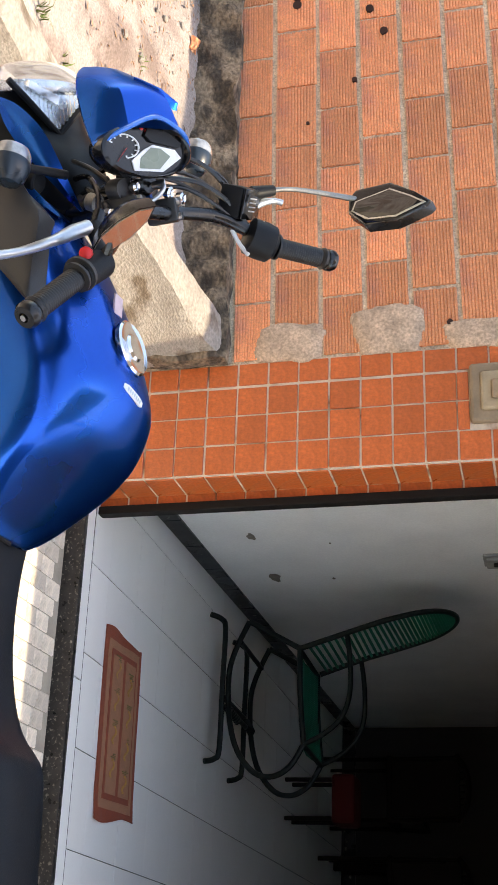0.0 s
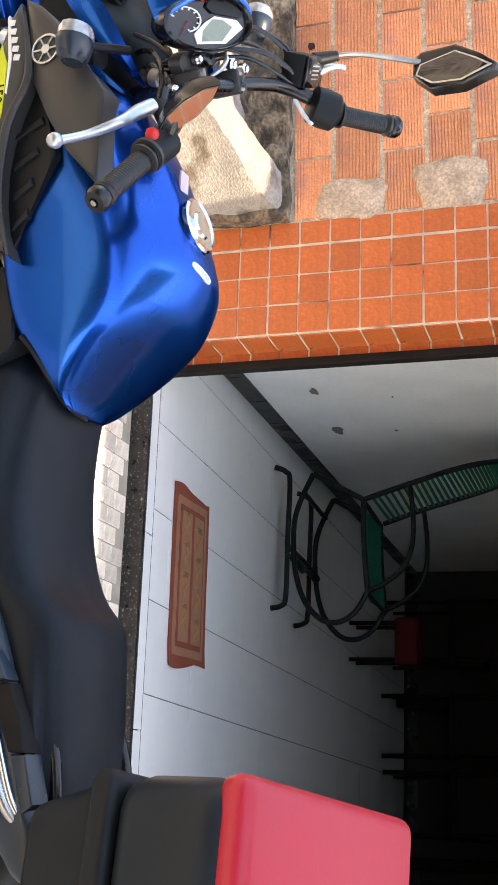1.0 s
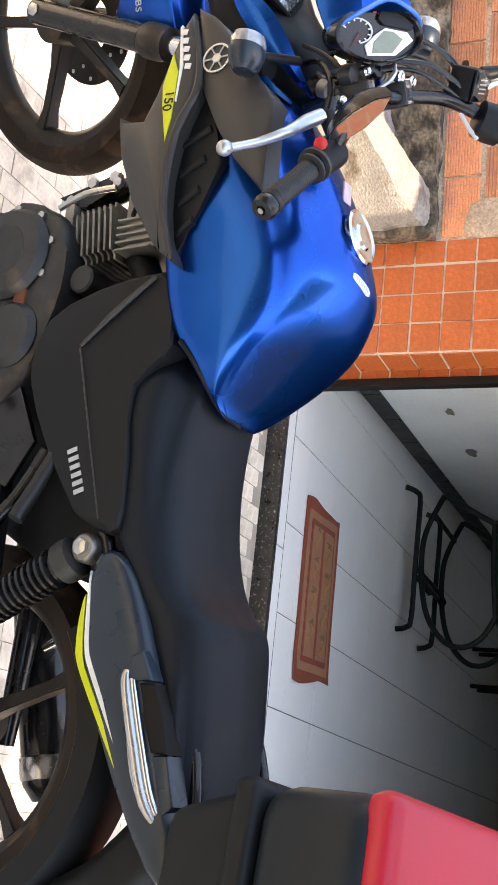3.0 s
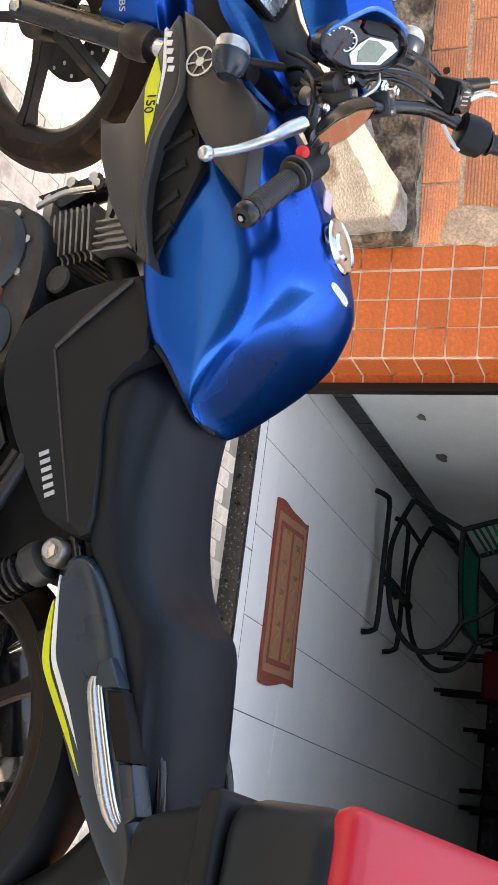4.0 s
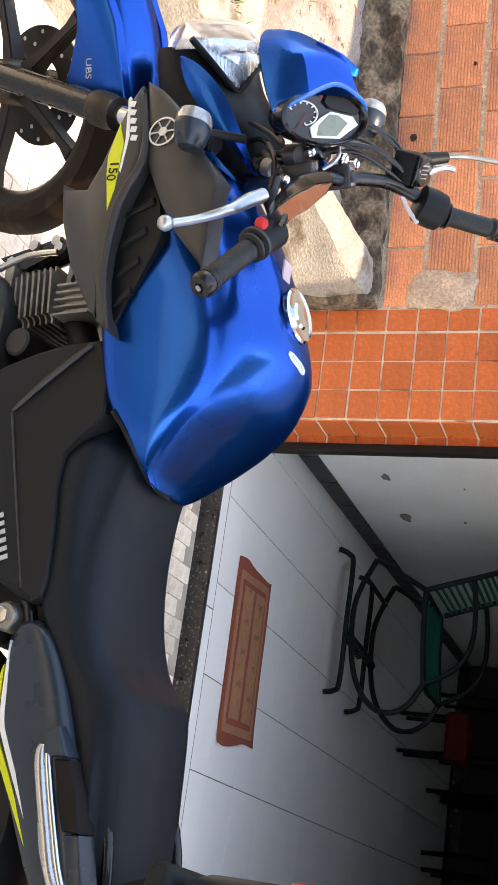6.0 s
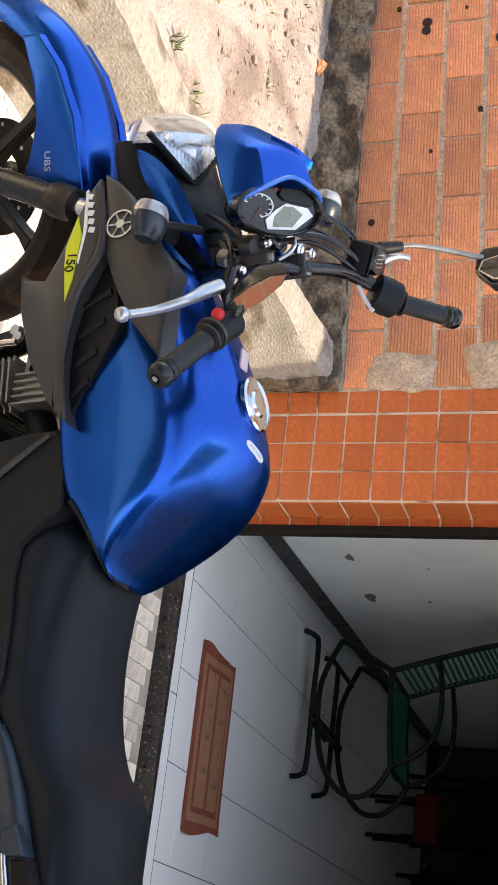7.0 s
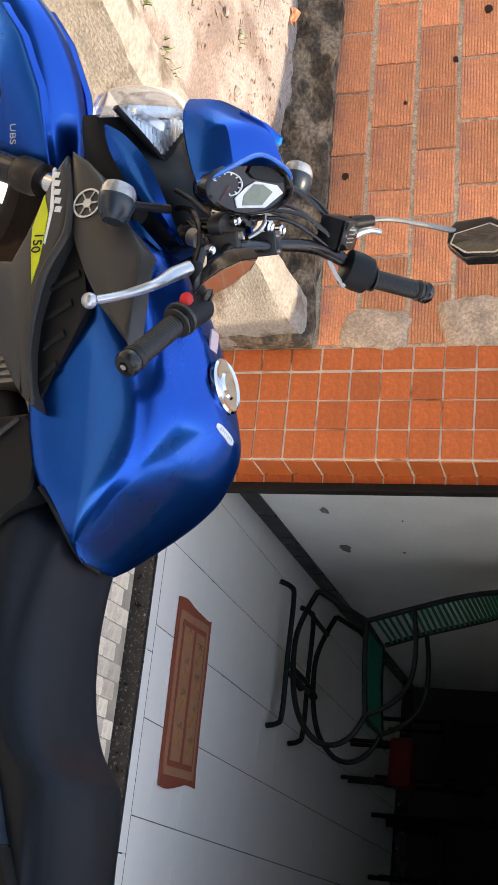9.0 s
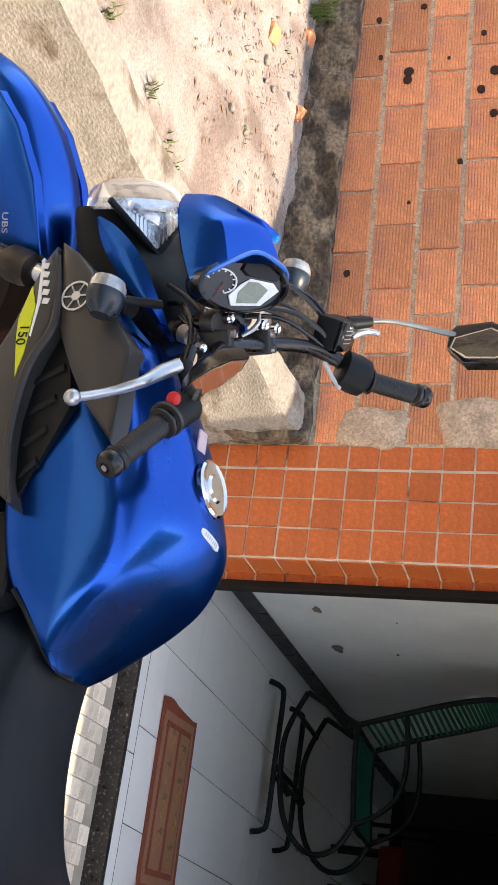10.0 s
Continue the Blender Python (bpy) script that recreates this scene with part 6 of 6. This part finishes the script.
def pieces():
    rnd = random.Random(5)
    # small wall tiles: front face of the pillar, then the reveal
    t = P - 0.0062
    tile = shared("tile", box(-t / 2, t / 2, -0.004, 0.010, -t / 2, t / 2, 0.0022, segments=1), "tile")
    cutl = shared("tile", box(-0.040, 0.040, -0.004, 0.010, -t / 2, t / 2, 0.0022, segments=1), "tile")
    nose = shared("tile", box(-0.004, 0.008, -0.072, 0.072, -t / 2, t / 2, 0.002, segments=1), "tile")
    back = shared("tile", box(-0.025, 0.014, -0.004, 0.008, -t / 2, t / 2, 0.002, segments=1), "tile")
    for k in range(-4, 13):
        z = (k + 0.5) * P
        jig = lambda s: rnd.uniform(-s, s)
        for j in range(3):
            x = -(j + 0.5) * P
            if -0.345 < x < -0.12 and z > 0.97 and z < 1.21:
                if k == 9:
                    place("tile", tile, wall_front, (x, 0, 0.9635), (0, 0, 0), (1, 1, 0.37))
                continue
            place("tile", tile, wall_front, (x + jig(0.001), jig(0.0008), z + jig(0.001)), (jig(0.008), 0, jig(0.008)))
        place("tile", cutl, wall_front, (-0.362, jig(0.0008), z + jig(0.001)), (jig(0.008), 0, jig(0.008)))
        place("tile", nose, wall_front, (-0.004, 0.082, z + jig(0.001)), (0, jig(0.006), jig(0.006)))
        place("tile", back, wall_front, (0.015, 0.166, z + jig(0.001)))
    # unseen cladding beyond the door, joined, added to give the near mirror orange
    clad = bmesh.new()
    for i in range(34):
        for k in range(-4, 20):
            x, z = 2.2 + (i + 0.5) * P, (k + 0.5) * P
            box(x - t / 2, x + t / 2, -0.005, 0.0, z - t / 2, z + t / 2, bm=clad)
    rest_tiles = part("tile_cladding", clad, "tile", wall_front)
    tagged(rest_tiles, kind="stuff")
    # hollow bricks with ribs along their length
    L, H = 0.243, 0.139
    def brick_mesh(seed):
        r = random.Random(seed)
        bm = bmesh.new()
        n = 13
        prof = []
        for i in range(n):
            z0, z1 = -H / 2 + H * i / n, -H / 2 + H * (i + 1) / n
            prof += [(0.0, z0 + 0.002), (0.0, z0 + (z1 - z0) * 0.72), (0.0034, z0 + (z1 - z0) * 0.80), (0.0034, z1 - 0.0006)]
        a = [bm.verts.new((-L / 2 + r.uniform(-0.003, 0.003), y - 0.004, z)) for y, z in prof]
        b = [bm.verts.new((L / 2 + r.uniform(-0.003, 0.003), y - 0.004, z)) for y, z in prof]
        c = [bm.verts.new((s * L / 2, 0.02, z)) for s in (-1, 1) for z in (-H / 2, H / 2)]
        for i in range(len(prof) - 1):
            bm.faces.new((a[i], b[i], b[i + 1], a[i + 1]))
        bm.faces.new((a[0], b[0], c[2], c[0]))
        bm.faces.new((a[-1], b[-1], c[3], c[1]))
        bm.faces.new(a + [c[1], c[0]])
        bm.faces.new(b + [c[3], c[2]])
        return bm
    bricks = [shared("brick", brick_mesh(s), "brick") for s in range(4)]
    # courses fall a little towards the far end; heads of the even and odd courses
    levels = (0.178, 0.321, 0.488, 0.643, 0.800, 0.962, 1.122, 1.280, 1.437)
    fall = 0.021
    for row in range(8):
        sz = (levels[row + 1] - levels[row] - 0.015) / H
        head = -0.412
        i = 0
        while head > (-2.9 if row < 7 else -2.4):
            if i == 0:
                end = -0.640 if row % 2 == 0 else -0.492
            else:
                end = head - 0.2625 - 0.0016 * i + rnd.uniform(-0.005, 0.005)
            x = 0.5 * (head + end)
            z = 0.5 * (levels[row] + levels[row + 1]) + fall * (x + 0.7) + rnd.uniform(-0.002, 0.002)
            gap = rnd.uniform(0.011, 0.018)
            place("brick", bricks[rnd.randrange(4)], yard_wall, (x, rnd.uniform(-0.004, 0.003), z), (rnd.uniform(-0.012, 0.012), -0.021 + rnd.uniform(-0.006, 0.006), rnd.uniform(-0.012, 0.012)), ((head - end - gap) / L, 1, sz * rnd.uniform(0.98, 1.01)))
            head = end
            i += 1
    # dark discs on some bricks, their colour standing in for shade inside punched holes
    dark = material("hole_shade", (0.035, 0.012, 0.007), 0.95)
    for x, z, r in ((-2.272, 0.245, 0.012), (-2.322, 0.420, 0.014), (-2.079, 0.269, 0.010), (-1.995, 0.386, 0.022), (-1.955, 0.384, 0.020), (-2.050, 0.536, 0.007), (-2.163, 0.662, 0.012), (-1.887, 0.667, 0.017), (-1.770, 0.720, 0.017), (-1.975, 0.713, 0.020), (-1.557, 0.609, 0.011), (-1.382, 0.435, 0.007), (-1.084, 0.236, 0.014), (-0.497, 0.930, 0.012)):
        bm = bmesh.new()
        ring = [bm.verts.new((x + r * (1 + 0.3 * noise.noise((k, x * 9, z))) * math.cos(k * 0.628), -0.0105, z + r * 0.9 * math.sin(k * 0.628))) for k in range(10)]
        low = [bm.verts.new((v.co.x, 0.004, v.co.z)) for v in ring]
        bm.faces.new(ring)
        for k in range(10):
            bm.faces.new((ring[k], low[k], low[(k + 1) % 10], ring[(k + 1) % 10]))
        part("hole", bm, dark, yard_wall)
    # room floor tiles
    s = 0.311
    ft = shared("floor_tile", box(-s / 2 + 0.0017, s / 2 - 0.0017, -s / 2 + 0.0010, s / 2 - 0.0010, -0.006, 0.0, 0.0007, segments=1), "floor")
    turn = radians(-1.7)
    for i in range(-2, 11):
        for j in range(0, 17):
            v0, v1 = (j * s, (j + 1) * s) if j else (0.140, s)
            u, v = (i + 0.5) * s, 0.5 * (v0 + v1)
            x = 0.235 + u * math.cos(turn) - v * math.sin(turn)
            y = 0.0 + u * math.sin(turn) + v * math.cos(turn)
            if -0.30 < x < 3.4 and 0.1 < y < 5.3:
                place("floor_tile", ft, floor, (x, y, FLOOR + rnd.uniform(-0.0004, 0.0004)), (0, 0, turn), (1, (v1 - v0) / s, 1))
    # pavers of the yard: the stretch before the door singly, the rest joined
    def paver(w, l):
        return box(-w / 2, w / 2, -l / 2, l / 2, -0.02, 0.0, 0.004, segments=1)
    sizes = [(0.058, 0.088), (0.058, 0.070), (0.058, 0.105)]
    meshes = [shared("paver", paver(*q), "paver") for q in sizes]
    rest = bmesh.new()
    count = 0
    lean = math.atan2(YARD - STEP, 1.75)
    for i in range(-11, 40):
        x = 0.02 + i * 0.0605
        y = 0.02 - (i % 3) * 0.03
        while y > -2.6:
            k = rnd.randrange(3)
            l = sizes[k][1]
            c = (x, y - l / 2, yard_z(y - l / 2) + rnd.uniform(-0.001, 0.001))
            slope = -lean if y > -1.68 else 0
            if 0.05 < x < 1.35 and y > -0.95 and count < 295:
                place("paver", meshes[k], pavement, c, (slope, rnd.uniform(-0.01, 0.01), 0))
                count += 1
            else:
                own = box(-0.029, 0.029, -l / 2, l / 2, -0.02, 0.0)
                merge(rest, own, Matrix.Translation(c) @ Matrix.Rotation(slope, 4, 'X'))
            y -= l + 0.0028
    ob = part("paver_rest", rest, "paver", pavement)
    tagged(ob, kind="stuff")
pieces()
